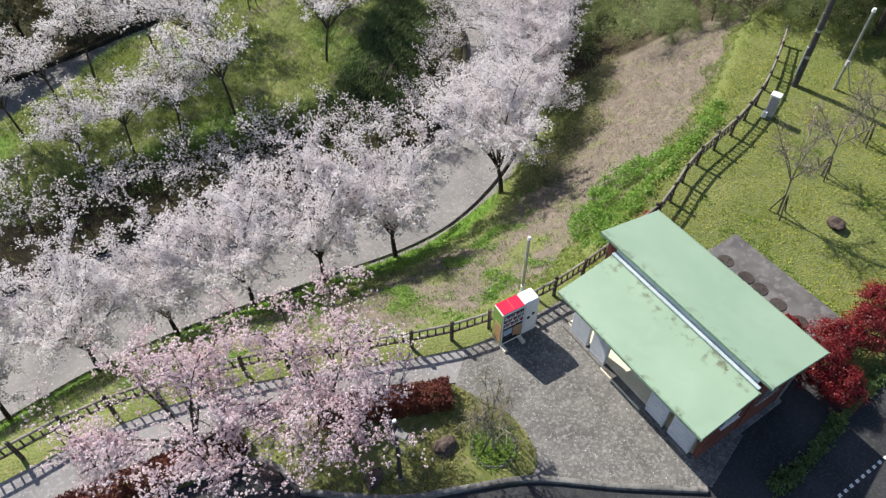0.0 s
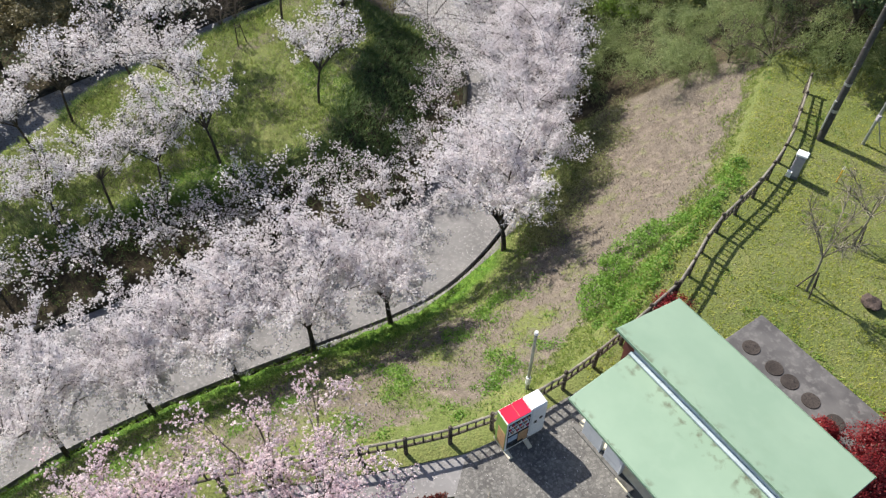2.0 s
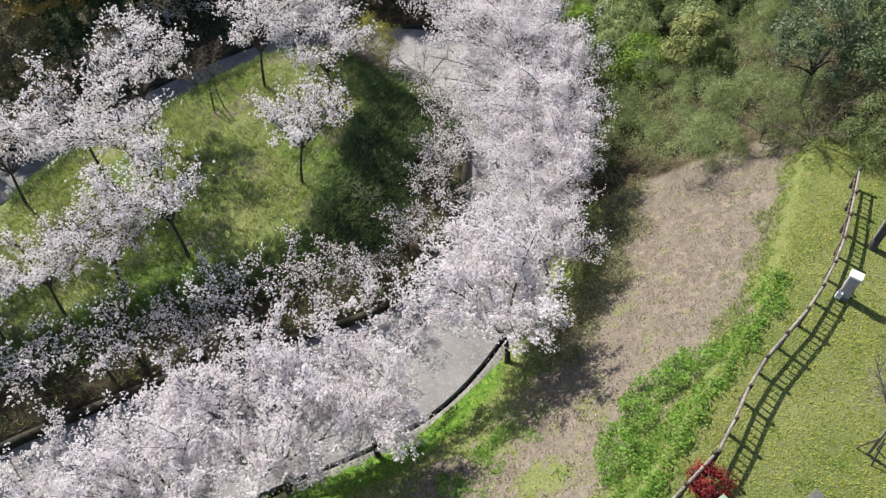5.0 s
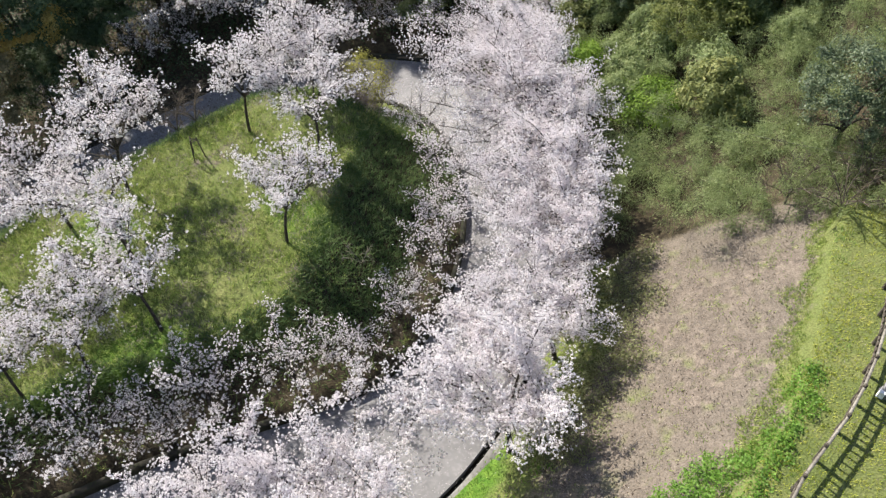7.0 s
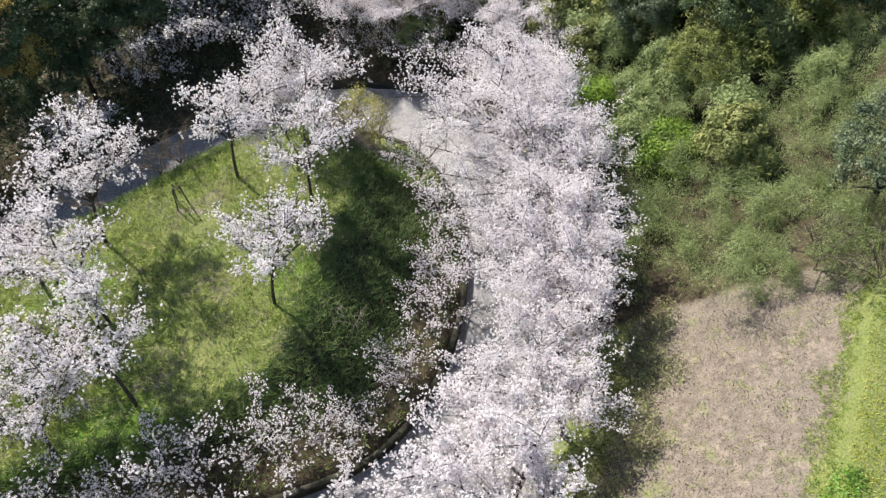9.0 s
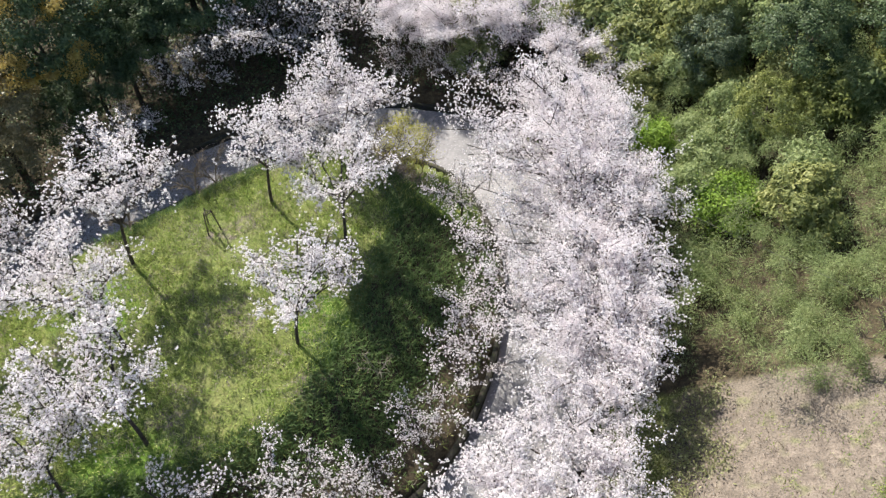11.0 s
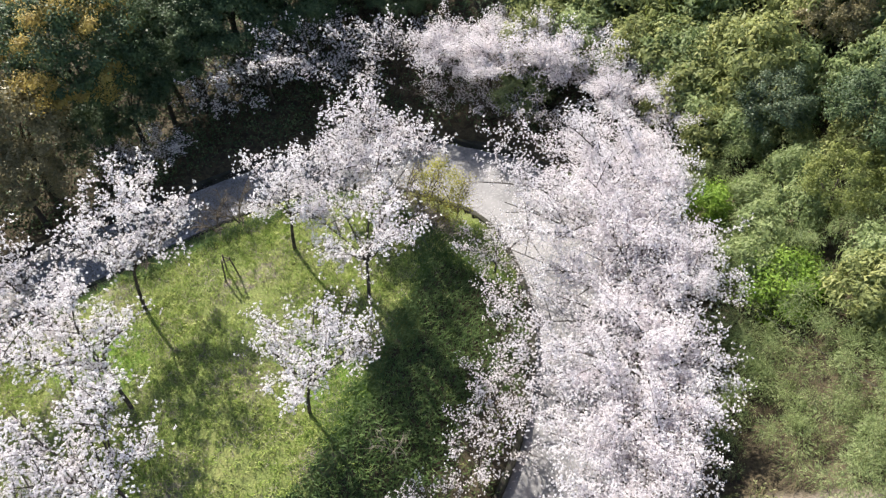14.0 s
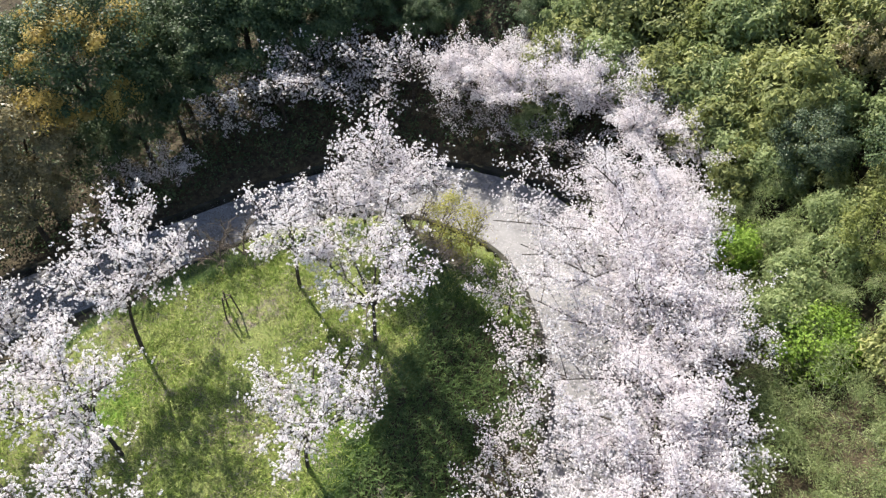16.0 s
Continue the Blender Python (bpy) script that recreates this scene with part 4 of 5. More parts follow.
BIG = [cherry_meshes("cherry", 10 + i, 88000, 0.0255, 0.085, height=5.6, radius=3.6, lean=1.3, fork=0.24, limbs=9, subs=11, twigs=7, low=0.58, flat=0.16) for i in range(3)]
WIDE = [cherry_meshes("wide_cherry", 20 + i, 84000, 0.0255, 0.11, height=5.4, radius=3.5, lean=2.05, fork=0.32, limbs=10, subs=10, twigs=7, flat=0.14, low=0.68) for i in range(3)]
AIRY = [cherry_meshes("airy_cherry", 25 + i, 36000, 0.024, 0.11, height=5.0, radius=3.6, lean=3.2, fork=0.3, limbs=9, subs=8, twigs=6, flat=0.14, low=0.6) for i in range(2)]
YOUNG = [cherry_meshes("young_cherry", 30 + i, 17500, 0.0255, 0.07, height=4.7, radius=2.1, lean=0.9, fork=0.4, limbs=9, subs=8, twigs=6, trunk_r=0.06, low=0.66, flat=0.05) for i in range(4)]
SPARSE = [cherry_meshes("sparse_cherry", 40 + i, 6300, 0.026, 0.07, height=3.3, radius=1.9, lean=0.2, fork=0.25, limbs=7, subs=7, twigs=6, trunk_r=0.06) for i in range(3)]
ROSY = [cherry_meshes("rosy_cherry", 50 + i, 44000, 0.027, 0.09, M_PINK, height=4.4, radius=3.5, lean=0.5, fork=0.28, limbs=9, subs=9, twigs=8, trunk_r=0.1) for i in range(2)]


def turn_to(dx, dy):
    """Turn that brings local +y to the plan direction."""
    return math.atan2(-dx, dy)


_r = random.Random(3)
for i, (x, y, s) in enumerate([(-21.5, 11.3, 0.88), (-17.9, 13.9, 0.9), (-14.8, 16.1, 0.88), (-11.8, 18.0, 0.86), (-8.8, 19.7, 0.94), (-5.7, 21.2, 1.0), (-2.3, 22.7, 1.02), (3.05, 27.0, 1.1)]):
    plant("cherry_tree", BIG[i % 3], x, y, None, turn_to(-0.35, 0.94) + _r.uniform(-0.25, 0.25), s, "full-blossom white cherry tree leaning over the road", "cherry tree", "roadside cherry trees")
for i, (x, y, s) in enumerate([(5.3, 31.4, 0.92), (6.8, 35.6, 0.9), (6.9, 40.2, 1.0), (7.2, 44.8, 1.0), (6.6, 49.3, 1.05), (6.0, 52.6, 0.85)]):
    plant("cherry_tree", WIDE[i % 3], x, y, None, turn_to(-1, 0.05) + _r.uniform(-0.3, 0.3), s, "broad white cherry tree in full blossom beside the road bend", "cherry tree", "roadside cherry trees")
for i, (x, y, s) in enumerate([(6.4, 38.0, 0.95), (6.5, 43.0, 1.05), (6.3, 46.6, 1.15), (6.0, 49.8, 1.2)]):
    plant("cherry_tree", AIRY[i % 2], x, y, None, turn_to(-1, 0.05) + _r.uniform(-0.3, 0.3), s, "thinly flowering cherry tree reaching over the road", "cherry tree", "roadside cherry trees")
for i, (x, y, s) in enumerate([(3.2, 57.8, 1.0), (0.0, 60.2, 1.05), (-3.8, 61.4, 1.0), (-7.4, 62.2, 0.9)]):
    plant("cherry_tree", WIDE[(i + 1) % 3], x, y, None, turn_to(1, 0.25) + _r.uniform(-0.3, 0.3), s, "broad white cherry tree in blossom below the wooded bank", "cherry tree", "cherry trees below the wood")
for i, (x, y, s) in enumerate([(-9.6, 62.6, 1.5), (-12.4, 62.6, 1.6), (-15.0, 61.6, 1.55), (-17.6, 60.6, 1.75), (-20.4, 58.4, 1.5), (-22.6, 54.6, 1.0), (-24.8, 53.0, 1.0)]):
    plant("cherry_tree", SPARSE[i % 3], x, y, None, _r.uniform(0, 6.28), s, "thin white cherry tree in the shade of the wooded bank", "cherry tree", "cherry trees below the wood")
for i, (x, y, s) in enumerate([(-7.0, 36.7, 1.15), (-10.2, 44.6, 1.22), (-15.5, 40.1, 1.3), (-17.5, 37.6, 1.2), (-20.5, 35.1, 1.15), (-21.4, 32.3, 1.05), (-14.0, 29.6, 0.95), (-16.3, 28.5, 0.95),
                               (-18.2, 27.0, 0.9), (-11.6, 31.7, 1.2), (-13.9, 35.6, 1.25), (-6.1, 42.5, 1.25), (-6.6, 49.7, 1.4), (-8.6, 49.2, 1.15), (-22.6, 29.8, 1.0)]):
    plant("cherry_tree", YOUNG[i % 4], x, y, None, _r.uniform(0, 6.28), s, "young white cherry tree blossoming on the grassy mound", "cherry tree", "young cherry trees on the mound")
for i, (x, y, s) in enumerate([(-20.4, 23.8, 1.1), (-16.5, 25.4, 1.2), (-13.1, 27.0, 1.15), (-11.0, 27.6, 0.9), (-9.2, 28.8, 1.2), (-5.8, 30.0, 1.0), (-3.6, 31.0, 0.85), (-1.5, 33.7, 0.8), (-0.2, 36.6, 0.95), (0.1, 39.2, 0.85), (-0.1, 43.2, 0.95), (-1.0, 46.6, 0.9),
                               (4.2, 55.2, 0.75), (2.0, 57.4, 0.85), (-0.6, 59.2, 0.95), (-3.6, 60.3, 0.95), (-6.6, 60.9, 0.9)]):
    plant("cherry_tree", SPARSE[i % 3], x, y, None, _r.uniform(0, 6.28), s, "small sparse cherry tree at the roadside", "cherry tree", "small cherry trees by the road")
for i, (x, y, s) in enumerate([(-7.4, 9.5, 0.95), (-3.4, 10.6, 0.95)]):
    plant("cherry_tree", ROSY[i], x, y, 0.03, turn_to(-0.6, 0.8), s, "pink cherry tree in blossom beside the footpath", "cherry tree", "pink cherry trees by the path")


def crown_mesh(name, seed, mat_, rx, ry, rz, clumps, per, size, clump_r=0.7, lift=0.0, long=1.0):
    """Crown of many leaf clumps on an uneven ellipsoid, open below."""
    rng = np.random.default_rng(seed)
    d = rng.normal(size=(clumps, 3))
    d[:, 2] = np.abs(d[:, 2]) * 1.1 - 0.35
    d /= np.linalg.norm(d, axis=1)[:, None]
    c = d * np.array([rx, ry, rz]) * rng.uniform(0.62, 1.05, (clumps, 1))
    c[:, 2] += lift
    rr = clump_r * rng.uniform(0.55, 1.25, (clumps, 1, 1))
    o = rng.normal(size=(clumps, per, 3))
    o /= np.linalg.norm(o, axis=2)[:, :, None]
    o[:, :, 2] = np.where(o[:, :, 2] < -0.3, -o[:, :, 2], o[:, :, 2])
    axes = rng.uniform(0.6, 1.5, (clumps, 1, 3)) * np.array([1, 1, 0.75])
    at = (c[:, None, :] + o * rr * np.clip(rng.normal(0.78, 0.3, (clumps, per, 1)), 0.1, 1.5) * axes).reshape(-1, 3)
    nor = (o + 0.5 * d[:, None, :] + np.array([0, 0, 0.3])).reshape(-1, 3)
    v, f = leaves(rng, at, size, nor, 0.6, long, 3)
    return mesh_of(name, v, f, mat_)


def wood_mesh(name, seed, height, radius, limbs=7):
    wood, _, _ = branch_tree(seed, height=height, radius=radius, fork=0.4, limbs=5, subs=2, twigs=0, trunk_r=0.17)
    v, f = gather(wood)
    return mesh_of(name, v, f, M_BARK, True)


WOODS = [
    (wood_mesh("oak_wood", 60, 5.5, 2.2), crown_mesh("dark_crown", 61, M_LEAF, 2.7, 2.7, 2.6, 60, 80, 0.095, 0.74, 4.2, 1.3)),
    (wood_mesh("oak_wood", 62, 5.5, 2.2), crown_mesh("olive_crown", 63, M_LEAF_OLIVE, 2.6, 2.6, 2.4, 78, 140, 0.05, 0.6, 4.2, 2.0)),
    (wood_mesh("oak_wood", 64, 6.0, 2.4), crown_mesh("gold_tree_crown", 65, M_LEAF, 2.9, 2.9, 2.8, 120, 260, 0.05, 0.62, 4.4), crown_mesh("gold_tips", 165, M_LEAF_GOLD, 3.0, 3.0, 3.0, 62, 330, 0.042, 0.42, 4.6)),
    (wood_mesh("oak_wood", 66, 5.5, 2.2), crown_mesh("brown_crown", 67, M_LEAF_BROWN, 2.6, 2.6, 2.5, 90, 200, 0.06, 0.62, 4.2)),
    (wood_mesh("oak_wood", 68, 5.5, 2.2), crown_mesh("silver_crown", 69, M_LEAF_SILVER, 2.2, 2.2, 2.8, 80, 220, 0.042, 0.55, 4.2, 1.3)),
    (wood_mesh("oak_wood", 70, 5.0, 2.2), crown_mesh("lime_crown", 71, M_NEW_LEAF, 2.5, 2.5, 2.3, 60, 110, 0.05, 0.5, 4.0, 1.4)),
    (wood_mesh("oak_wood", 72, 5.5, 2.2), crown_mesh("fine_dark_crown", 73, M_LEAF, 2.7, 2.7, 2.7, 90, 230, 0.045, 0.6, 4.2, 1.4)),
]
WOOD_LABELS = ["dark evergreen tree with glossy dense foliage", "olive-green broadleaf tree with rounded crown", "broadleaf tree with golden new leaves on dark foliage",
               "brownish-green broadleaf tree in spring leaf", "dark grey-green tree with small glossy leaves", "airy tree in fresh yellow-green spring leaf", "dark evergreen tree with small glossy leaves"]


def forest():
    rng = random.Random(21)
    spots = []
    for gy in range(12):
        for gx in range(26):
            x, y = -46 + gx * 3.9 + rng.uniform(-1.3, 1.3) + (gy % 2) * 1.9, 44 + gy * 3.9 + rng.uniform(-1.3, 1.3)
            spots.append((x, y))
    X, Y = np.array([s[0] for s in spots]), np.array([s[1] for s in spots])
    z, w = land(X, Y)
    for x, y, zz, do, rd, hl, tr in zip(X, Y, z, w["do"], w["road"], w["hill"], w["terrace"]):
        if rd or hl or tr or y > 75:
            continue
        if x < -13 and (do < 7.5 or math.hypot(x + 28.2, y - 57.2) < 5.0 or math.hypot(x + 29.6, y - 51.6) < 4.0) or x >= -13 and y < 66 - 0.1 * abs(x):
            continue
        if x > -2.5 and y < 78:
            continue
        if x > 24 or x < -44 or (x < -25 and y > 50):
            continue
        if x < -20 and y < 62:
            k = rng.choice([6, 3, 6, 6])
        elif x > 2:
            k = rng.choice([1, 3, 1, 3, 1, 1])
        else:
            k = rng.choice([6, 6, 6, 6, 4])
        s = rng.uniform(1.0, 1.35) * (0.55 if -14 < x and y < 76 else 1)
        plant("tree", WOODS[k], x, y, zz - 0.1, rng.uniform(0, 6.28), s, WOOD_LABELS[k], "tree", "trees of the wood", tall=rng.uniform(0.85, 1.15))
    west = [(-27.8, 56.2, 2, 1.5), (-29.6, 51.6, 3, 1.25), (-25.0, 55.8, 6, 0.95), (-26.6, 62.6, 4, 1.1), (-26.2, 53.4, 6, 0.75), (-22.6, 60.4, 6, 1.1), (-20.2, 62.6, 6, 1.15), (-24.0, 58.2, 6, 0.9), (-28.0, 48.6, 3, 0.9), (-17.0, 64.4, 6, 1.1), (-18.6, 66.5, 6, 1.35), (-14.6, 66.6, 6, 0.8), (-11.2, 67.0, 6, 0.6), (-8.0, 67.4, 6, 0.5), (-21.6, 64.6, 6, 1.4), (-24.2, 62.0, 6, 1.2)]
    nearer = [(-31.5, 47.0, 3, 1.0), (-33.0, 43.6, 6, 1.1), (-36.5, 46.5, 3, 1.2), (-37.5, 39.0, 1, 1.2), (-41.0, 42.0, 6, 1.2)]
    east = [(19.6, 34.2, 6, 1.0), (22.0, 32.0, 6, 1.1), (23.6, 29.2, 0, 0.95), (22.6, 34.6, 3, 0.95), (17.4, 38.6, 4, 0.9), (21, 38.2, 6, 1.0), (24.5, 36.5, 0, 0.9), (26.5, 31.5, 0, 0.9), (27.5, 27.5, 1, 0.9),
                       (11.4, 55.4, 4, 0.75), (15.2, 53.0, 6, 0.9), (13.4, 49.8, 5, 0.72), (19.5, 52.0, 6, 0.9), (14.2, 60.5, 3, 0.7), (19.5, 56.0, 5, 0.95), (21.5, 60.0, 1, 0.9), (8.0, 66.0, 1, 0.8), (15.0, 68.0, 3, 0.8)]
    for x, y, k, s in west + nearer + east:
        plant("tree", WOODS[k], x, y, None, rng.uniform(0, 6.28), s, WOOD_LABELS[k], "tree", "trees of the wood")


forest()


# ---- shrubs ----
def shrub(name, mat_, x, y, r, h, seed, label, group="", clumps=26, per=90, size=0.06, z=None, long=1.0):
    z = land_z(x, y) if z is None else z
    t = empty(name, Matrix.Translation((x, y, z)), label, "shrub", group)
    rng = np.random.default_rng(seed)
    st = [tube(curve(np.array([0, 0, -0.1]), np.array([0.1 * math.cos(a), 0.1 * math.sin(a), h * 0.4]), np.array([r * 0.6 * math.cos(a), r * 0.6 * math.sin(a), h * 0.75]), 5), 0.025, 0.01, 5) for a in rng.uniform(0, 6.28, 7)]
    for v, f in st:
        part("stem", mesh_of("stem", v, f, M_BARK), None, t)
    part("foliage", crown_mesh("foliage", seed, mat_, r * 0.85, r * 0.85, h * 0.6, clumps, per, size, r * 0.34, h * 0.42, long), None, t)
    return t


shrub("shrub", M_LEAF_BRIGHT, 11.5, 45.6, 1.9, 2.2, 81, "bright lime-green shrub in fresh leaf", clumps=44, per=170, size=0.05)
shrub("shrub", M_LEAF_BRIGHT, 9.7, 57.6, 1.5, 2.6, 82, "lime-green spring shrub in the thicket", clumps=26, per=120, size=0.05)
UNDER = []
for _i, (_m, _lab) in enumerate([(M_LEAF_OLIVE, "rounded olive-green shrub on the wooded slope"), (M_SASA, "fresh green shrub on the wooded slope"), (M_NEW_LEAF, "yellow-green spring shrub on the wooded slope"),
                                 (M_LEAF_BRIGHT, "light lime-green shrub on the wooded slope"), (M_BAMBOO, "pale grey-green shrub on the wooded slope")]):
    _wood = [tube(curve(np.array([0, 0, -0.15]), np.array([0.15 * math.cos(a), 0.15 * math.sin(a), 0.8]), np.array([0.9 * math.cos(a), 0.9 * math.sin(a), 1.6]), 5), 0.03, 0.012, 5) for a in (0.2, 1.4, 2.5, 3.7, 4.9)]
    UNDER.append(((*(mesh_of("stem", _v, _f, M_BARK) for _v, _f in _wood), crown_mesh("shrub_leaves", 300 + _i, _m, 1.25, 1.25, 1.35, 50, 90, 0.039, 0.42, 1.15, 2.6)), _lab))
_r = random.Random(17)
for gx in range(-5, 8):
    for gy in range(20):
        x, y = 8.4 + gx * 2.1 + _r.uniform(-0.8, 0.8), 40.5 + gy * 1.9 + _r.uniform(-0.8, 0.8)
        if y < 43.5 + 0.55 * (x - 9) - 2.5 or _r.random() < 0.4 or x > 22 or (x < 8.6 and y < 60.5) or abs(x - 11.5) + abs(y - 45.6) < 2:
            continue
        far = y > 57
        if far and _r.random() < 0.1:
            continue
        _me, _lab = UNDER[_r.choice([0, 2, 4, 4, 0]) if far else _r.choice([0, 0, 1, 4, 2, 0, 4, 4, 2, 4, 3])]
        plant("shrub", _me, x, y, None, _r.uniform(0, 6.28), _r.uniform(1.2, 1.8) if far else _r.uniform(0.75, 1.25), _lab, "shrub", "shrubs on the wooded slope", ("stem",) * 5 + ("foliage",), _r.uniform(0.8, 1.3))
for x, y, k, s in ((6.9, 58.3, 0, 1.3), (8.6, 57.2, 4, 1.25), (9.9, 57.6, 2, 1.2), (8.8, 55.6, 0, 1.1), (10.6, 55.6, 4, 1.2), (7.0, 60.4, 4, 1.5), (4.6, 61.6, 0, 1.5), (9.4, 60.6, 0, 1.5), (12.2, 58.6, 4, 1.4), (2.0, 62.8, 4, 1.5), (-0.6, 63.6, 0, 1.6)):
    plant("shrub", UNDER[k][0], x, y, None, _r.uniform(0, 6.28), s, UNDER[k][1], "shrub", "shrubs on the wooded slope", ("stem",) * 5 + ("foliage",), 1.1)
shrub("shrub", M_YELLOW_LEAF, -4.6, 50.2, 1.8, 3.4, 84, "bare-stemmed shrub with yellow-green buds", clumps=50, per=120, size=0.035)
for i, (x, y, r, h) in enumerate([(12.4, 12.6, 0.95, 1.6), (13.3, 13.5, 0.85, 1.5), (14.6, 14.0, 0.9, 1.5), (12.0, 14.2, 0.5, 1.0), (15.6, 15.2, 0.8, 1.3), (13.0, 11.9, 0.8, 1.2)]):
    shrub("red_shrub", M_RED, x, y, r, h, 90 + i, "red-leaved photinia shrub beside the building", "red shrubs", 40, 200, 0.028)
shrub("red_shrub", M_RED, 8.3, 18.9, 0.75, 1.0, 97, "red-leaved photinia shrub by the fence end", "red shrubs", 28, 170, 0.03)


def hedge(x0, y0, x1, y1, wide, h, seed, label):
    rng = np.random.default_rng(seed)
    ln = math.hypot(x1 - x0, y1 - y0)
    t = empty("hedge", Matrix.Translation((x0, y0, 0.07)) @ Matrix.Rotation(math.atan2(y1 - y0, x1 - x0), 4, "Z"), label, "hedge")
    n = int(ln * 2600)
    face = rng.integers(0, 4, n)
    u = rng.uniform(0, ln, n)
    s, r = rng.uniform(-0.5, 0.5, n), rng.uniform(0.05, 1, n)
    y = np.where(face < 2, s * wide, np.sign(s) * wide * 0.5)
    zz = np.where(face < 2, h, r * h) + 0.06 * wavy(u, y * 3, 3.0, 1.0)
    nor = np.stack([np.zeros(n), np.where(face < 2, 0, np.sign(s)), np.where(face < 2, 1.0, 0.2)], 1)
    at = np.stack([u, y, zz], 1) + rng.normal(size=(n, 3)) * 0.035
    v, f = leaves(rng, at, 0.035, nor, 0.6, 1.0, 3)
    part("foliage", mesh_of("hedge_foliage", v, f, M_HEDGE), None, t)


hedge(-4.0, 11.0, 0.25, 11.75, 0.85, 0.6, 110, "low clipped dark red hedge edging the footpath")
hedge(-11.5, 7.6, -6.3, 10.2, 0.8, 0.6, 111, "low clipped brown-red hedge behind the pink cherry")

# ---- small things on the terrace ----
def rock(x, y, r, seed, label):
    rng = np.random.default_rng(seed)
    bm = bmesh.new()
    bmesh.ops.create_icosphere(bm, subdivisions=3, radius=1)
    for v in bm.verts:
        n = noise.noise(v.co * 1.3 + Vector((seed, 0, 0))) * 0.45 + noise.noise(v.co * 4 + Vector((0, seed, 0))) * 0.1
        v.co = Vector((v.co.x * r * 1.25, v.co.y * r * 0.9, v.co.z * r * 0.75)) * (1 + n)
    ob = part("rock", bm, M_ROCK)
    ob.matrix_world = pose(x, y, 0.06 + r * 0.32, 0, 0, seed * 37)
    tagged(ob, label, "rock", "garden rocks")


rock(0.05, 9.95, 0.31, 1, "reddish-brown boulder on the planting bed")
rock(-2.1, 8.95, 0.26, 2, "grey-brown boulder on the planting bed")
rock(15.8, 19.55, 0.33, 3, "flat brown boulder on the lawn")
rock(-5.3, 9.0, 0.3, 4, "dark boulder beside the car park kerb")


def garden_lamp():
    t = empty("park_lamp", pose(-1.3, 9.0, 0.07), "brown park lamp post with a flat pale head", "lamp")
    part("pole", rod_bm((0, 0, -0.1), (0, 0, 3.7), 0.075, 0.055, 12), M_LAMP, t)
    part("cap", rod_bm((0, 0, 3.7), (0, 0, 3.76), 0.065, 0.045, 12), M_WHITE, t, "pale pole cap")
    part("arm", rod_bm((0, 0, 3.4), (0.22, -0.12, 3.45), 0.022), M_LAMP, t)
    part("head", box_bm((0.36, 0.22, 0.09), (0.3, -0.16, 3.42), 0.025, Matrix.Rotation(radians(-28), 4, "Z")), M_CONCRETE, t, "dull grey flat lamp head")
    part("base", rod_bm((0, 0, -0.02), (0, 0, 0.08), 0.12, 0.11, 12), M_CONCRETE, t)


garden_lamp()


def slope_post():
    z = land_z(2.98, 16.4)
    t = empty("lamp_post", pose(2.98, 16.4, z), "slim grey steel lamp post behind the fence", "lamp post")
    top = 2.75 - z
    part("pole", rod_bm((0, 0, -0.2), (0, 0, top), 0.06, 0.05, 10), M_STEEL, t)
    part("cap", rod_bm((0, 0, top), (0, 0, top + 0.12), 0.07, 0.06, 10), M_WHITE, t, "white cap")
    part("collar", rod_bm((0, 0, 0.35), (0, 0, 0.75), 0.085, 0.085, 10), M_WHITE, t, "white collar")


slope_post()


def cabinet():
    t = empty("utility_cabinet", pose(15.15, 26.45, 0.0, 0, 0, -35), "white-topped grey utility cabinet on the lawn", "cabinet")
    part("body", box_bm((0.4, 0.32, 1.08), (0, 0, 0.12), 0.02), M_GREYBOX, t)
    part("lid", box_bm((0.47, 0.39, 0.1), (0, 0, 1.2), 0.02), M_WHITE, t, "white lid")
    part("plinth", box_bm((0.45, 0.37, 0.16), (0, 0, -0.03), 0.02), M_CONCRETE, t)
    part("door", box_bm((0.34, 0.02, 0.85), (0, -0.165, 0.22), 0.006), M_GREYBOX, t)
    part("side_box", box_bm((0.2, 0.16, 0.3), (-0.16, -0.22, 0.08), 0.012), M_WHITE, t, "small white box at its foot")


cabinet()


def utility_pole():
    t = empty("utility_pole", pose(17.15, 28.85, 0.0), "tall dark utility pole at the lawn's edge", "utility pole")
    part("pole", rod_bm((0, 0, -0.5), (0, 0, 11.5), 0.165, 0.11, 16), M_POLE, t)
    for z in np.arange(2.2, 10.5, 0.45):
        a = 0.6 if int(z / 0.45) % 2 else 3.7
        part("step_bolt", rod_bm((0.12 * math.cos(a), 0.12 * math.sin(a), z), (0.3 * math.cos(a), 0.3 * math.sin(a), z), 0.012, sides=6), M_STEEL, t)
    part("band", rod_bm((0, 0, 3.0), (0, 0, 3.12), 0.158, 0.158, 16), M_STEEL, t)
    part("band", rod_bm((0, 0, 1.6), (0, 0, 1.75), 0.166, 0.166, 16), M_STEEL, t)
    part("crossarm", box_bm((1.5, 0.09, 0.09), (0, 0.15, 10.6), 0.01), M_STEEL, t)
    part("guard", box_bm((0.06, 0.1, 1.6), (-0.165, 0, 0.6), 0.01), M_STEEL, t, "pale cable guard")


utility_pole()


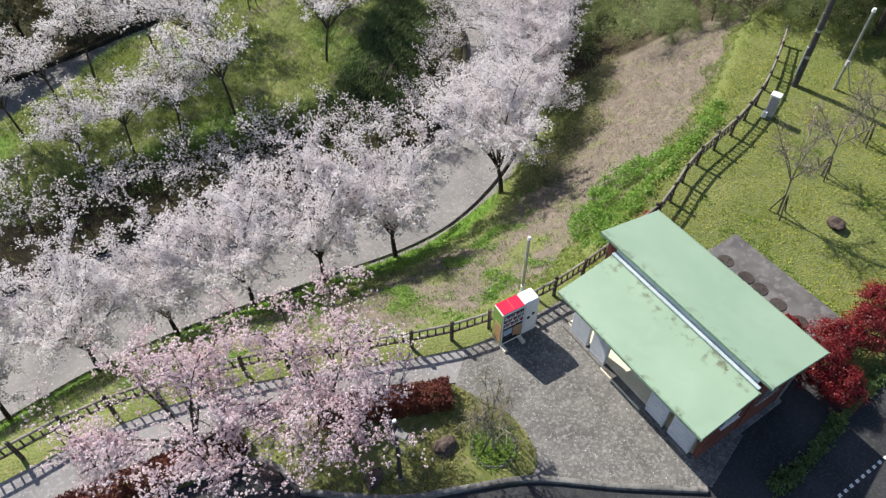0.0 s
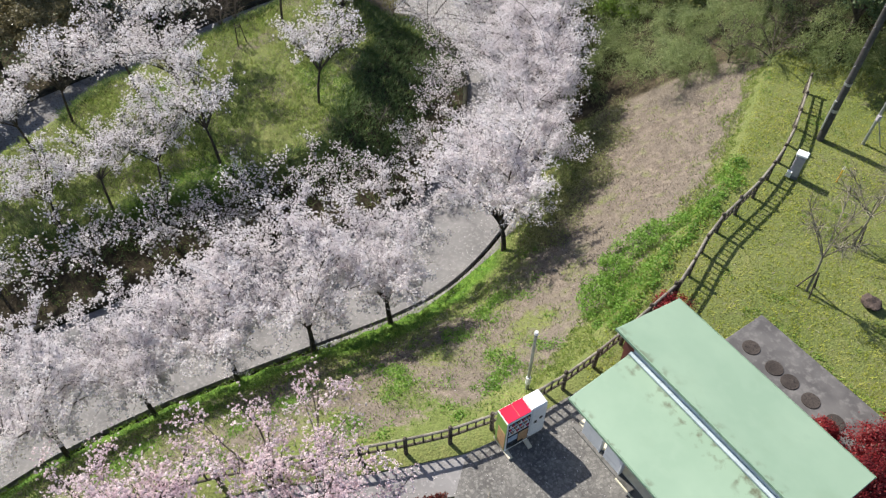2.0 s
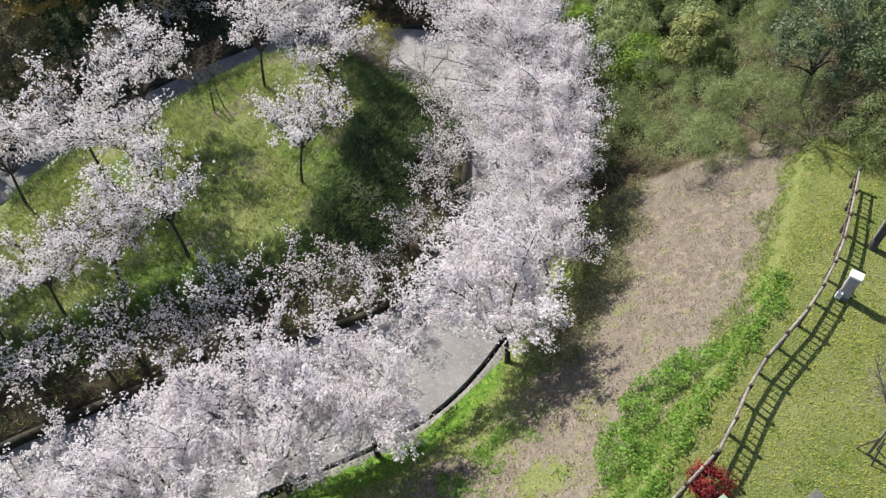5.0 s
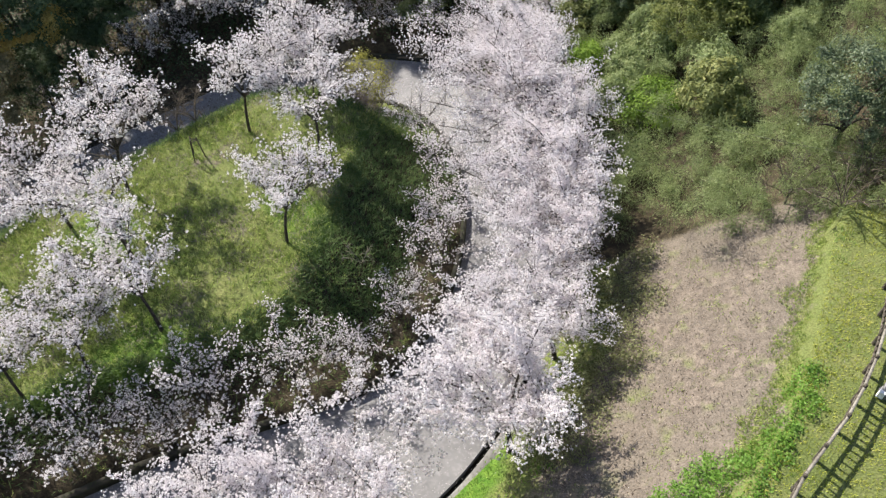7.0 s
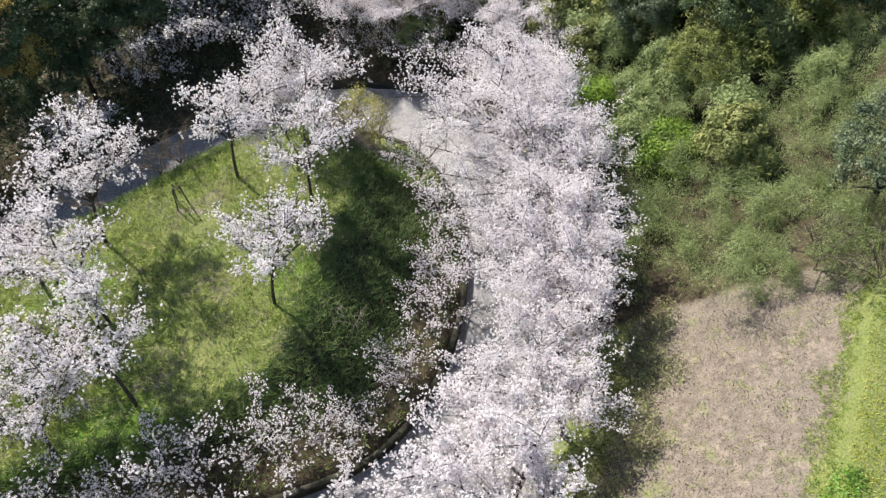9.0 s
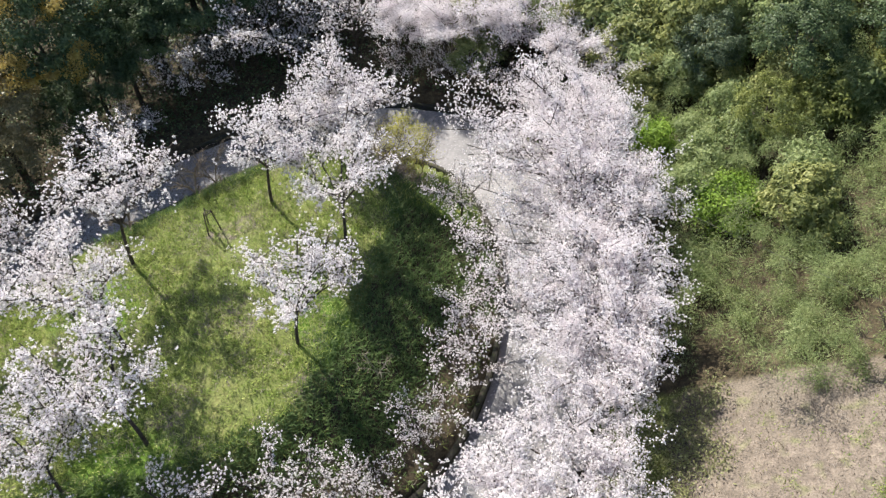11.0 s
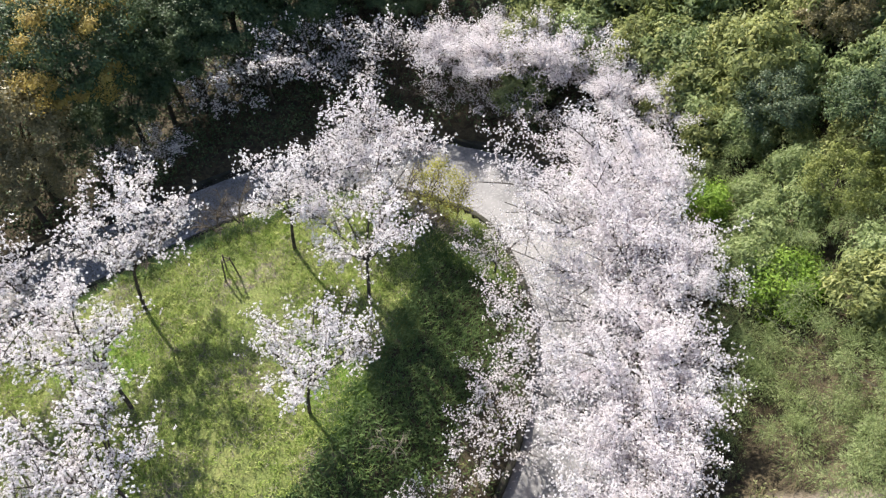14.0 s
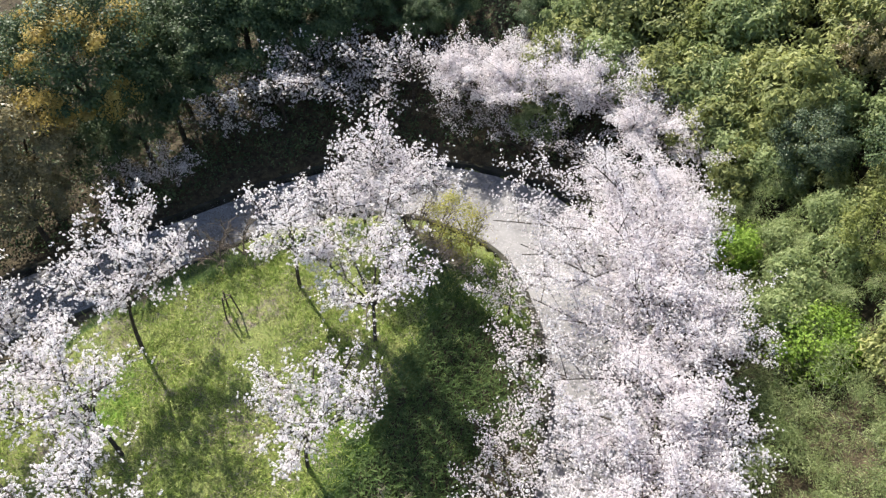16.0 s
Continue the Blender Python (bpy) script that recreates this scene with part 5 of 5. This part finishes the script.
def thin_lamp():
    t = empty("lamp_post", pose(18.85, 28.35, 0.1), "thin grey lamp post with a propping brace", "lamp post")
    part("pole", rod_bm((0, 0, -0.3), (0.02, 0, 4.2), 0.07, 0.055, 10), M_STEEL, t)
    part("cap", rod_bm((0.02, 0, 4.2), (0.02, 0, 4.35), 0.1, 0.08, 10), M_WHITE, t, "white lamp cap")
    part("box", box_bm((0.15, 0.17, 0.28), (-0.02, -0.08, 1.45), 0.015), M_GREYBOX, t, "pale grey junction box")
    part("brace", rod_bm((0.75, -0.25, -0.1), (0.02, 0, 1.6), 0.03, 0.03, 6), M_STEEL, t)


thin_lamp()

t_ = empty("marker_post", pose(16.9, 26.05, 0.0), "short yellow plastic marker post in the grass", "marker post")
part("post", rod_bm((0, 0, -0.1), (0, 0, 0.75), 0.035, 0.03, 8), M_YELLOW, t_)
part("tip", rod_bm((0, 0, 0.75), (0, 0, 0.9), 0.034, 0.02, 8), M_WHITE, t_, "white tip")


def bare_tree(x, y, z, seed, label, h=3.6, r=1.3, droop=0.0, ring=False, stakes=3):
    wood, _, _ = branch_tree(seed, height=h, radius=r, fork=0.42, limbs=6, subs=12, twigs=9, trunk_r=0.045, lean=0.35, droop=droop, flat=0.9, low=0.7)
    v, f = gather(wood)
    t = empty("young_tree", pose(x, y, z), label, "tree", "bare young trees")
    part("trunk", mesh_of("bare_wood", v, f, M_PALEBARK), None, t)
    for i in range(stakes):
        a = i * math.tau / stakes + 0.4
        part("stake", rod_bm((0.42 * math.cos(a), 0.42 * math.sin(a), -0.15), (0.07 * math.cos(a), 0.07 * math.sin(a), 1.05), 0.03, 0.028, 6), M_WOOD, t, "dark support stake")


bare_tree(13.7, 20.2, 0, 120, "bare young tree propped with dark stakes", 4.2, 1.3)
bare_tree(16.3, 22.5, 0, 121, "bare young tree propped with dark stakes", 3.8, 1.5)
bare_tree(18.9, 24.6, 0, 122, "bare young tree propped with dark stakes", 3.6, 1.4)
bare_tree(1.55, 9.95, 0.08, 123, "leafless young weeping tree inside a stone ring", 3.0, 1.1, 0.5, True, 2)


def stone_ring():
    t = empty("stone_ring", pose(1.6, 10.0, 0.075), "ring of small grey edging stones round the young tree", "edging")
    rng = random.Random(5)
    bm = box_bm((0.19, 0.09, 0.09), bevel=0.025)
    me = from_bm("stone", bm, M_KERB)
    for i in range(20):
        a = i * math.tau / 20
        o = part("stone", me, None, t)
        o.matrix_basis = pose(0.68 * math.cos(a), 0.68 * math.sin(a), -0.02, rng.uniform(-4, 4), rng.uniform(-4, 4), math.degrees(a) + 90 + rng.uniform(-6, 6))


stone_ring()


def props(x, y, label):
    t = empty("tree_prop", pose(x, y, land_z(x, y)), label, "tree support")
    for i in range(3):
        a = i * math.tau / 3 + 0.3
        part("stake", rod_bm((0.4 * math.cos(a), 0.4 * math.sin(a), -0.2), (0.2 * math.cos(a), 0.2 * math.sin(a), 1.35), 0.035, 0.032, 7), M_WOOD, t)
    for i in range(3):
        a, b_ = i * math.tau / 3 + 0.3, (i + 1) * math.tau / 3 + 0.3
        part("crossbar", rod_bm((0.22 * math.cos(a), 0.22 * math.sin(a), 1.2), (0.22 * math.cos(b_), 0.22 * math.sin(b_), 1.2), 0.025, 0.025, 6), M_WOOD, t)


props(-12.5, 42.5, "empty dark wooden tripod of stakes without its sapling")

wood_, _, _ = branch_tree(130, height=1.3, radius=0.8, fork=0.2, limbs=5, subs=4, twigs=3, trunk_r=0.03)
v_, f_ = gather(wood_)
t_ = empty("dead_sapling", pose(-3.55, 36.0, land_z(-3.55, 36.0)), "small dead sapling with pale bare twigs", "tree")
part("trunk", mesh_of("dead_twigs", v_, f_, M_PALEBARK), None, t_)
wood_, _, _ = branch_tree(131, height=2.4, radius=1.5, fork=0.15, limbs=8, subs=6, twigs=4, trunk_r=0.05)
v_, f_ = gather(wood_)
BARE = mesh_of("bare_stems", v_, f_, M_TWIG)
for x_, y_ in ((-14.4, 45.2), (-13.6, 46.0), (16.8, 35.0), (-6.0, 49.4), (-5.0, 49.6), (-3.6, 51.0), (-1.6, 59.4), (0.9, 58.6), (18.6, 37.2), (15.4, 36.6), (18.0, 36.2), (-3.4, 60.6), (3.0, 56.8), (-7.4, 61.4), (-17.0, 42.8)):
    t_ = empty("bare_shrub", pose(x_, y_, land_z(x_, y_)), "leafless grey-brown shrub with many thin stems", "shrub", "bare shrubs")
    part("trunk", BARE, None, t_)


def grate():
    t = empty("drain_grate", pose(-5.15, 21.75, ROAD_Z + 0.03, 0, 0, 26), "dark steel grate over the roadside gutter", "drain grate")
    part("frame", box_bm((0.95, 0.05, 0.05), (0, 0.2, 0.02), 0.006), M_STEEL, t)
    part("frame", box_bm((0.95, 0.05, 0.05), (0, -0.2, 0.02), 0.006), M_STEEL, t)
    for i in range(12):
        part("bar", box_bm((0.025, 0.38, 0.035), (-0.44 + i * 0.08, 0, 0.025), 0.004), M_STEEL, t)


grate()


def cable():
    s = np.linspace(0, 42, 60)
    p = np.stack([17.15 - 0.535 * s, 28.85 + 0.845 * s, 7.27 - 0.519 * s + 0.003 * s * s], 1)
    v, f = tube(p, 0.005, 0.005, 5)
    t = empty("cable", Matrix(), "thin dark overhead cable running from the utility pole", "cable")
    part("wire", mesh_of("wire", v, f, M_POLE), None, t)


cable()


# ---- ground cover, uncountable ----
def scatter(seed, n, x0, x1, y0, y1, test):
    rng = np.random.default_rng(seed)
    x, y = rng.uniform(x0, x1, n), rng.uniform(y0, y1, n)
    z, w = land(x, y)
    k = test(x, y, w, rng)
    return rng, np.stack([x[k], y[k], z[k]], 1)


def blades(rng, at, h, wide, lean=0.5):
    """A tapering bent blade at each point."""
    n = len(at)
    a = rng.uniform(0, math.tau, n)
    d = np.stack([np.cos(a), np.sin(a), np.zeros(n)], 1)
    s = np.stack([-np.sin(a), np.cos(a), np.zeros(n)], 1)
    hh = h * rng.uniform(0.55, 1.3, (n, 1))
    ln = lean * rng.uniform(0.3, 1.2, (n, 1))
    up = np.array([[0, 0, 1.0]])
    root = at - up * 0.03
    mid = at + up * hh * 0.6 + d * hh * ln * 0.4
    tip = at + up * hh * 0.9 + d * hh * ln * 1.2
    v = np.stack([mid * 0.4 + root * 0.6 - s * wide * 0.6, tip, mid * 0.4 + root * 0.6 + s * wide * 0.6], 1)
    return v.reshape(-1, 3), np.arange(3 * n).reshape(n, 3)


def cover(name, label, seed, n, area, test, h, wide, lean, mat_, tuft=1, lift=0.0):
    rng, at = scatter(seed, n, *area, test)
    at[:, 2] += lift
    if tuft > 1:
        at = np.repeat(at, tuft, 0) + np.concatenate([rng.normal(size=(len(at) * tuft, 2)) * h * 0.4, np.zeros((len(at) * tuft, 1))], 1)
    v, f = blades(rng, at, h, wide, lean)
    tagged(new(name, mesh_of(name, v, f, mat_)), label, "grass", kind="stuff")


def on_mound(x, y, w, rng):
    return w["hill"] & (w["dh"] > 0.3) & (rng.random(len(x)) < (0.55 + 0.45 * wavy(x, y, 0.9, 1.0)) * np.where(w["top"], 1.0, np.where(y > 46, 0.9, 0.06)))


def on_shady_side(x, y, w, rng):
    return w["hill"] & (w["dh"] > 0.3) & (~w["top"] | (w["dp"] < 0.25 + 0.35 * wavy(x, y, 1.0, 3.0))) & (x + 0.15 * y > -16) & (rng.random(len(x)) < np.where(y > 40, 0.6, 0.1) + np.where(y > 40, 0.4, 0.9) * step01(w["dh"], 1.4, 3.2))


def on_lawn(x, y, w, rng):
    return w["terrace"] & ~paved(x, y) & ~inside(x, y, SHADY) & (y < 36) & (rng.random(len(x)) < 0.62 + 0.38 * wavy(x, y, 1.3, 2.0))


def on_bed(x, y, w, rng):
    return inside(x, y, BED) & (rng.random(len(x)) < 0.5 + 0.6 * wavy(x, y, 2.0, 1.0))


def on_slope(x, y, w, rng):
    s = ~w["hill"] & ~w["road"] & ~w["terrace"] & (w["back"] < 0.3) & (y < 34.5)
    r = w["ratio"] + 0.08 * wavy(x, y, 1.3, 2.0)
    green = ((r < 0.24) & (rng.random(len(x)) < 1 - 0.55 * step01(x, 1, 5))) | ((r > 0.8) & (rng.random(len(x)) < 0.12)) | ((x < 3) & (rng.random(len(x)) < 0.25 + 0.4 * wavy(x, y, 1.6, 5.0) + 0.4 * step01(-x, 5, 13)))
    return s & green & (w["do"] > 0.15)


def on_dry(x, y, w, rng):
    s = ~w["hill"] & ~w["road"] & ~w["terrace"] & (w["back"] < 0.3) & (y < 35.5)
    r = w["ratio"] + 0.08 * wavy(x, y, 1.3, 2.0)
    return s & (r > 0.18) & (r < 0.84 + 0.08 * step01(x, 6, 10))


def lush_patch(x, y, w, rng):
    s = ~w["hill"] & ~w["road"] & (w["db"] < 8)
    fray = 0.25 * wavy(x, y, 1.9, 1.0) + 0.18 * wavy(x, y, 4.3, 3.0)
    a = distance(x, y, np.array([(5.7, 20.0), (6.3, 21.5), (7.7, 23.1), (9.2, 24.4)])) < 0.55 + 0.9 * fray
    b_ = (distance(x, y, np.array([(6.3, 18.9), (7.6, 20.8), (9.7, 23.1), (12.0, 25.7), (13.0, 27.2)])) < 0.5 + 0.9 * fray) & (rng.random(len(x)) < 0.9)
    c = (wavy(x, y, 1.5, 5.0) + wavy(x, y, 3.3, 1.0) + 0.45 * rng.normal(size=len(x)) > 0.95) & (x < 4.5) & (w["ratio"] > 0.25) & (w["ratio"] < 0.95) & (x > -12) & ~w["terrace"]
    return s & (a | b_ | c)


cover("mound_grass", "spring grass on the mound", 200, 62000, (-28, 2, 22, 51), on_mound, 0.22, 0.028, 0.9, M_GRASS, 5)
cover("broad_grass", "tall broad-bladed grass on the mound's shaded flank", 201, 76000, (-22, 2, 21, 50), on_shady_side, 0.25, 0.036, 1.0, M_SASA, 3)
cover("mound_straw", "dry straw among the mound grass", 220, 120000, (-28, 2, 22, 51), lambda x, y, w, rng: on_mound(x, y, w, rng) & (wavy(x, y, 1.7, 6.0) + wavy(x, y, 4.1, 2.0) > 0.1), 0.13, 0.016, 1.6, M_STRAW, 2)
cover("lawn_grass", "short yellow-green lawn grass", 202, 62000, (5, 27, 9, 36), on_lawn, 0.085, 0.022, 0.9, M_LAWN, 3)
def lawn_weed(x, y, w, rng):
    """Greener weeds in spots of the lawn and along the slab's edge."""
    lawn = w["terrace"] & ~paved(x, y) & ~inside(x, y, SHADY) & (y < 36)
    c, s = math.cos(radians(56.3)), math.sin(radians(56.3))
    u, v = (x - 12.28) * c - (y - 16.28) * s, (x - 12.28) * s + (y - 16.28) * c
    rim = (np.abs(v - 1.15) < 0.16 + 0.12 * wavy(x, y, 3.0, 1.0)) & (np.abs(u) < 2.9)
    return lawn & (rim | (wavy(x, y, 1.1, 8.0) + wavy(x, y, 3.7, 5.0) + 0.3 * rng.normal(size=len(x)) > 1.25))


cover("lawn_weeds", "green weeds scattered in the lawn", 224, 60000, (5, 24, 9, 34), lawn_weed, 0.1, 0.024, 0.9, M_LUSH, 3)
cover("lawn_straw", "dry blades in the lawn", 225, 16000, (5, 24, 9, 34), on_lawn, 0.06, 0.014, 2.0, M_STRAW, 1)
cover("bed_grass", "tufty grass in the planting bed", 203, 12000, (-5, 3, 8, 12.5), on_bed, 0.1, 0.02, 0.8, M_BEDGRASS, 3, 0.08)
cover("ring_weeds", "low weeds inside the stone ring", 222, 1500, (0.6, 2.6, 9, 11), lambda x, y, w, rng: (x - 1.6) ** 2 + (y - 10.0) ** 2 < 0.5, 0.2, 0.03, 0.8, M_LUSH, 2, 0.08)
cover("bank_grass", "fresh grass along the bank", 204, 90000, (-26, 18, 6, 35), on_slope, 0.17, 0.026, 0.8, M_LUSH, 2)
cover("shoulder_grass", "grass on the shoulder above the dry bank", 223, 60000, (3, 17, 15, 35), lambda x, y, w, rng: ~w["terrace"] & ~w["hill"] & ~w["road"] & (w["ratio"] + 0.05 * wavy(x, y, 1.9, 2.0) > 0.84 + 0.07 * step01(x, 6, 10)) & (w["back"] < 0.3) & (y < 35.5), 0.1, 0.022, 0.9, M_GRASS, 4)
cover("bank_tufts", "sparse green tufts on the dry bank", 209, 42000, (-20, 17, 9, 35), lambda x, y, w, rng: on_dry(x, y, w, rng) & (wavy(x, y, 2.1, 9.0) + wavy(x, y, 5.3, 4.0) + 0.4 * rng.normal(size=len(x)) > 0.65), 0.11, 0.022, 0.9, M_GRASS, 3)
cover("dead_leaves", "dark dead stalks and leaves on the dry bank", 221, 42000, (-20, 17, 12, 36), on_dry, 0.045, 0.03, 2.4, M_LITTER, 1)
cover("dry_straw", "cut dry straw on the bank", 205, 190000, (-22, 18, 8, 36), on_dry, 0.05, 0.014, 3.0, M_STRAW, 1)


def weeds():
    rng, at = scatter(206, 60000, -13, 14, 11, 29, lush_patch)
    tall = distance(at[:, 0], at[:, 1], np.array([(5.7, 20.0), (6.3, 21.5), (7.7, 23.1), (9.2, 24.4)])) < 0.9
    hump = (0.1 + 0.12 * wavy(at[:, 0], at[:, 1], 3.1, 1.0) + 0.1 * wavy(at[:, 0], at[:, 1], 7.0, 2.0)) * np.where(tall, 3.0, 0.9)
    at = np.repeat(at, 8, 0) + rng.normal(size=(len(at) * 8, 3)) * np.array([0.1, 0.1, 0.05])
    at[:, 2] += np.clip(np.repeat(hump, 8), 0.02, 1) * rng.uniform(0.4, 1.15, len(at))
    v, f = leaves(rng, at, 0.03, np.array([[0, 0, 1.0]]), 0.8, 1.6, 3)
    tagged(new("lush_weeds", mesh_of("lush_weeds", v, f, M_WEED)), "lush bright green weeds on the bank", "weeds", kind="stuff")


weeds()


def verge():
    def strip(x, y, w, rng):
        return distance(x, y, np.array([(10.1, 8.75), (11.4, 9.6), (12.7, 10.8), (13.9, 11.8), (15.0, 12.7)])) < 0.18 + 0.14 * wavy(x, y, 2.6, 1.0)

    rng, at = scatter(208, 9000, 9, 15.5, 8, 13, strip)
    at = np.repeat(at, 4, 0) + rng.normal(size=(len(at) * 4, 3)) * np.array([0.07, 0.07, 0.06]) + np.array([0, 0, 0.16])
    v, f = leaves(rng, at, 0.04, np.array([[0, 0, 1.0]]), 0.7, 1.4, 3)
    tagged(new("verge_weeds", mesh_of("verge_weeds", v, f, M_SASA)), "dark green weeds along the asphalt edge", "weeds", kind="stuff")


verge()


def petals():
    def flat(x, y, w, rng):
        near = np.exp(-((x + 4) / 8) ** 2) * 0.4 + 0.03
        return (paved(x, y) & ~inside(x, y, PARK) & (rng.random(len(x)) < near)) | (w["road"] & (rng.random(len(x)) < 0.35)) | (~w["terrace"] & ~w["hill"] & (w["back"] < 0.1) & (rng.random(len(x)) < 0.05))

    rng, at = scatter(207, 60000, -26, 9, 8, 56, flat)
    _, w = land(at[:, 0], at[:, 1])
    at[:, 2] = np.where(w["road"], w["rz"] + 0.012, np.where(w["terrace"], 0.066, at[:, 2] + 0.05))
    v, f = leaves(rng, at, 0.015, np.array([[0, 0, 1.0]]), 0.15)
    tagged(new("fallen_petals", mesh_of("fallen_petals", v, f, M_BLOSSOM)), "scattered fallen white cherry petals", "petals", kind="stuff")


petals()


def thicket():
    def test(x, y, w, rng):
        s = ~w["hill"] & ~w["road"] & (y < 55) & (w["do"] > 2.0)
        return s & (x > 6) & (y > 36.1 + 0.4 * wavy(x, y, 0.8, 1.0) - 0.42 * np.clip(x - 10.5, 0, 8))

    rng = np.random.default_rng(210)
    gx, gy = np.meshgrid(np.arange(6, 26, 1.6), np.arange(33, 62, 1.6))
    x, y = gx.ravel() + rng.uniform(-0.7, 0.7, gx.size), gy.ravel() + rng.uniform(-0.7, 0.7, gx.size)
    z, w = land(x, y)
    at = np.stack([x, y, z], 1)[test(x, y, w, rng)]
    n, hubs, per = len(at), 14, 210
    wide = rng.uniform(0.9, 1.9, (n, 1, 1))
    h = (2.0 + 0.8 * wavy(at[:, 0], at[:, 1], 1.0, 1.0) + rng.uniform(-0.9, 1.1, n))[:, None, None]
    d = rng.normal(size=(n, hubs, 3))
    d[:, :, 2] = np.abs(d[:, :, 2]) * 1.1
    d /= np.linalg.norm(d, axis=2)[:, :, None]
    hub = (at[:, None, :] + d * np.concatenate([wide, wide, h], 2) * rng.uniform(0.6, 0.95, (n, hubs, 1))).reshape(-1, 1, 3)
    o = rng.normal(size=(len(hub), per, 3)) + 0.6 * d.reshape(-1, 1, 3)
    o[:, :, 2] += 0.35
    o /= np.linalg.norm(o, axis=2)[:, :, None]
    way = o * rng.uniform(0.4, 0.8, (len(hub), 1, 1))
    k = rng.uniform(0.3, 0.85, (len(hub), per, 1))
    root = (hub + way * k).reshape(-1, 3)
    tip = (hub + way * (k + 0.24) + rng.normal(size=k.shape[:2] + (3,)) * 0.06 - np.array([0, 0, 0.06])).reshape(-1, 3)
    side = np.cross(tip - root, rng.normal(size=root.shape))
    side /= np.linalg.norm(side, axis=1)[:, None]
    mid = root * 0.55 + tip * 0.45 + np.array([0, 0, 0.04])
    v = np.stack([mid * 0.5 + root * 0.5 + side * 0.014, tip, mid * 0.5 + root * 0.5 - side * 0.014], 1).reshape(-1, 3)
    tagged(new("bamboo_thicket", mesh_of("bamboo_thicket", v, np.arange(len(v)).reshape(-1, 3), M_BAMBOO)), "dense bamboo-grass thicket on the slope", "thicket", kind="stuff")

    def scrub(x, y, w, rng):
        s = ~w["hill"] & ~w["road"] & ~w["terrace"] & (w["do"] > 0.8)
        return s & (distance(x, y, np.array([(4.6, 26.6), (6.6, 29.2), (8.2, 32.6), (9.2, 35.5)])) < 1.05 + 0.5 * wavy(x, y, 1.6, 3.0))

    rng, at = scatter(212, 4200, 2, 13, 24, 37, scrub)
    at = np.repeat(at, 14, 0) + rng.normal(size=(len(at) * 14, 3)) * np.array([0.22, 0.22, 0.12]) + np.array([0, 0, 0.3])
    v, f = leaves(rng, at, 0.026, np.array([[0, 0, 0.6]]), 0.9, 2.4)
    tagged(new("scrub", mesh_of("scrub", v, f, M_SCRUB)), "low brownish-green scrub beside the road", "scrub", kind="stuff")

    def under(x, y, w, rng):
        return ~w["hill"] & ~w["road"] & ((w["back"] > 0.5) & (w["do"] > 0.8)) & ~w["terrace"]

    rng, at = scatter(211, 8000, -40, 24, 40, 78, under)
    per = 17
    at = np.repeat(at, per, 0) + rng.normal(size=(len(at) * per, 3)) * np.array([0.45, 0.45, 0.25]) + np.array([0, 0, 0.55])
    v, f = leaves(rng, at, 0.06, np.array([[0, -0.2, 0.8]]), 0.7, 1.5, 3)
    tagged(new("undergrowth", mesh_of("undergrowth", v, f, M_LEAF)), "dark undergrowth of the wooded bank", "undergrowth", kind="stuff")


thicket()


# Dark leaves added on the back road; their colour stands in for forest shade.
def shade_leaves():
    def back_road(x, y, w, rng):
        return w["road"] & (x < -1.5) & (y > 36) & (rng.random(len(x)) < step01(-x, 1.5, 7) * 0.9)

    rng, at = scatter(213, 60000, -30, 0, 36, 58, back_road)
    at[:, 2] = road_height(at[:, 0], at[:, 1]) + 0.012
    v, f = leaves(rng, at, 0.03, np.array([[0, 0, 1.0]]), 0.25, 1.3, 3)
    tagged(new("shade_leaves", mesh_of("shade_leaves", v, f, M_LITTER)), "brown leaves added to darken the shaded back road", "leaf litter", kind="stuff")


shade_leaves()


def straw_clump():
    rng = np.random.default_rng(214)
    u = rng.normal(size=1800) * 0.8
    at = np.stack([-5.0 + u, 48.7 - 0.25 * u + rng.normal(size=1800) * 0.35, np.zeros(1800)], 1)
    at[:, 2] = land(at[:, 0], at[:, 1])[0]
    v, f = blades(rng, at, 0.7, 0.026, 0.9)
    tagged(new("dry_grass", mesh_of("dry_grass", v, f, M_STRAW)), "tall dry pampas-like grass at the mound's tip", "grass", kind="stuff")


straw_clump()
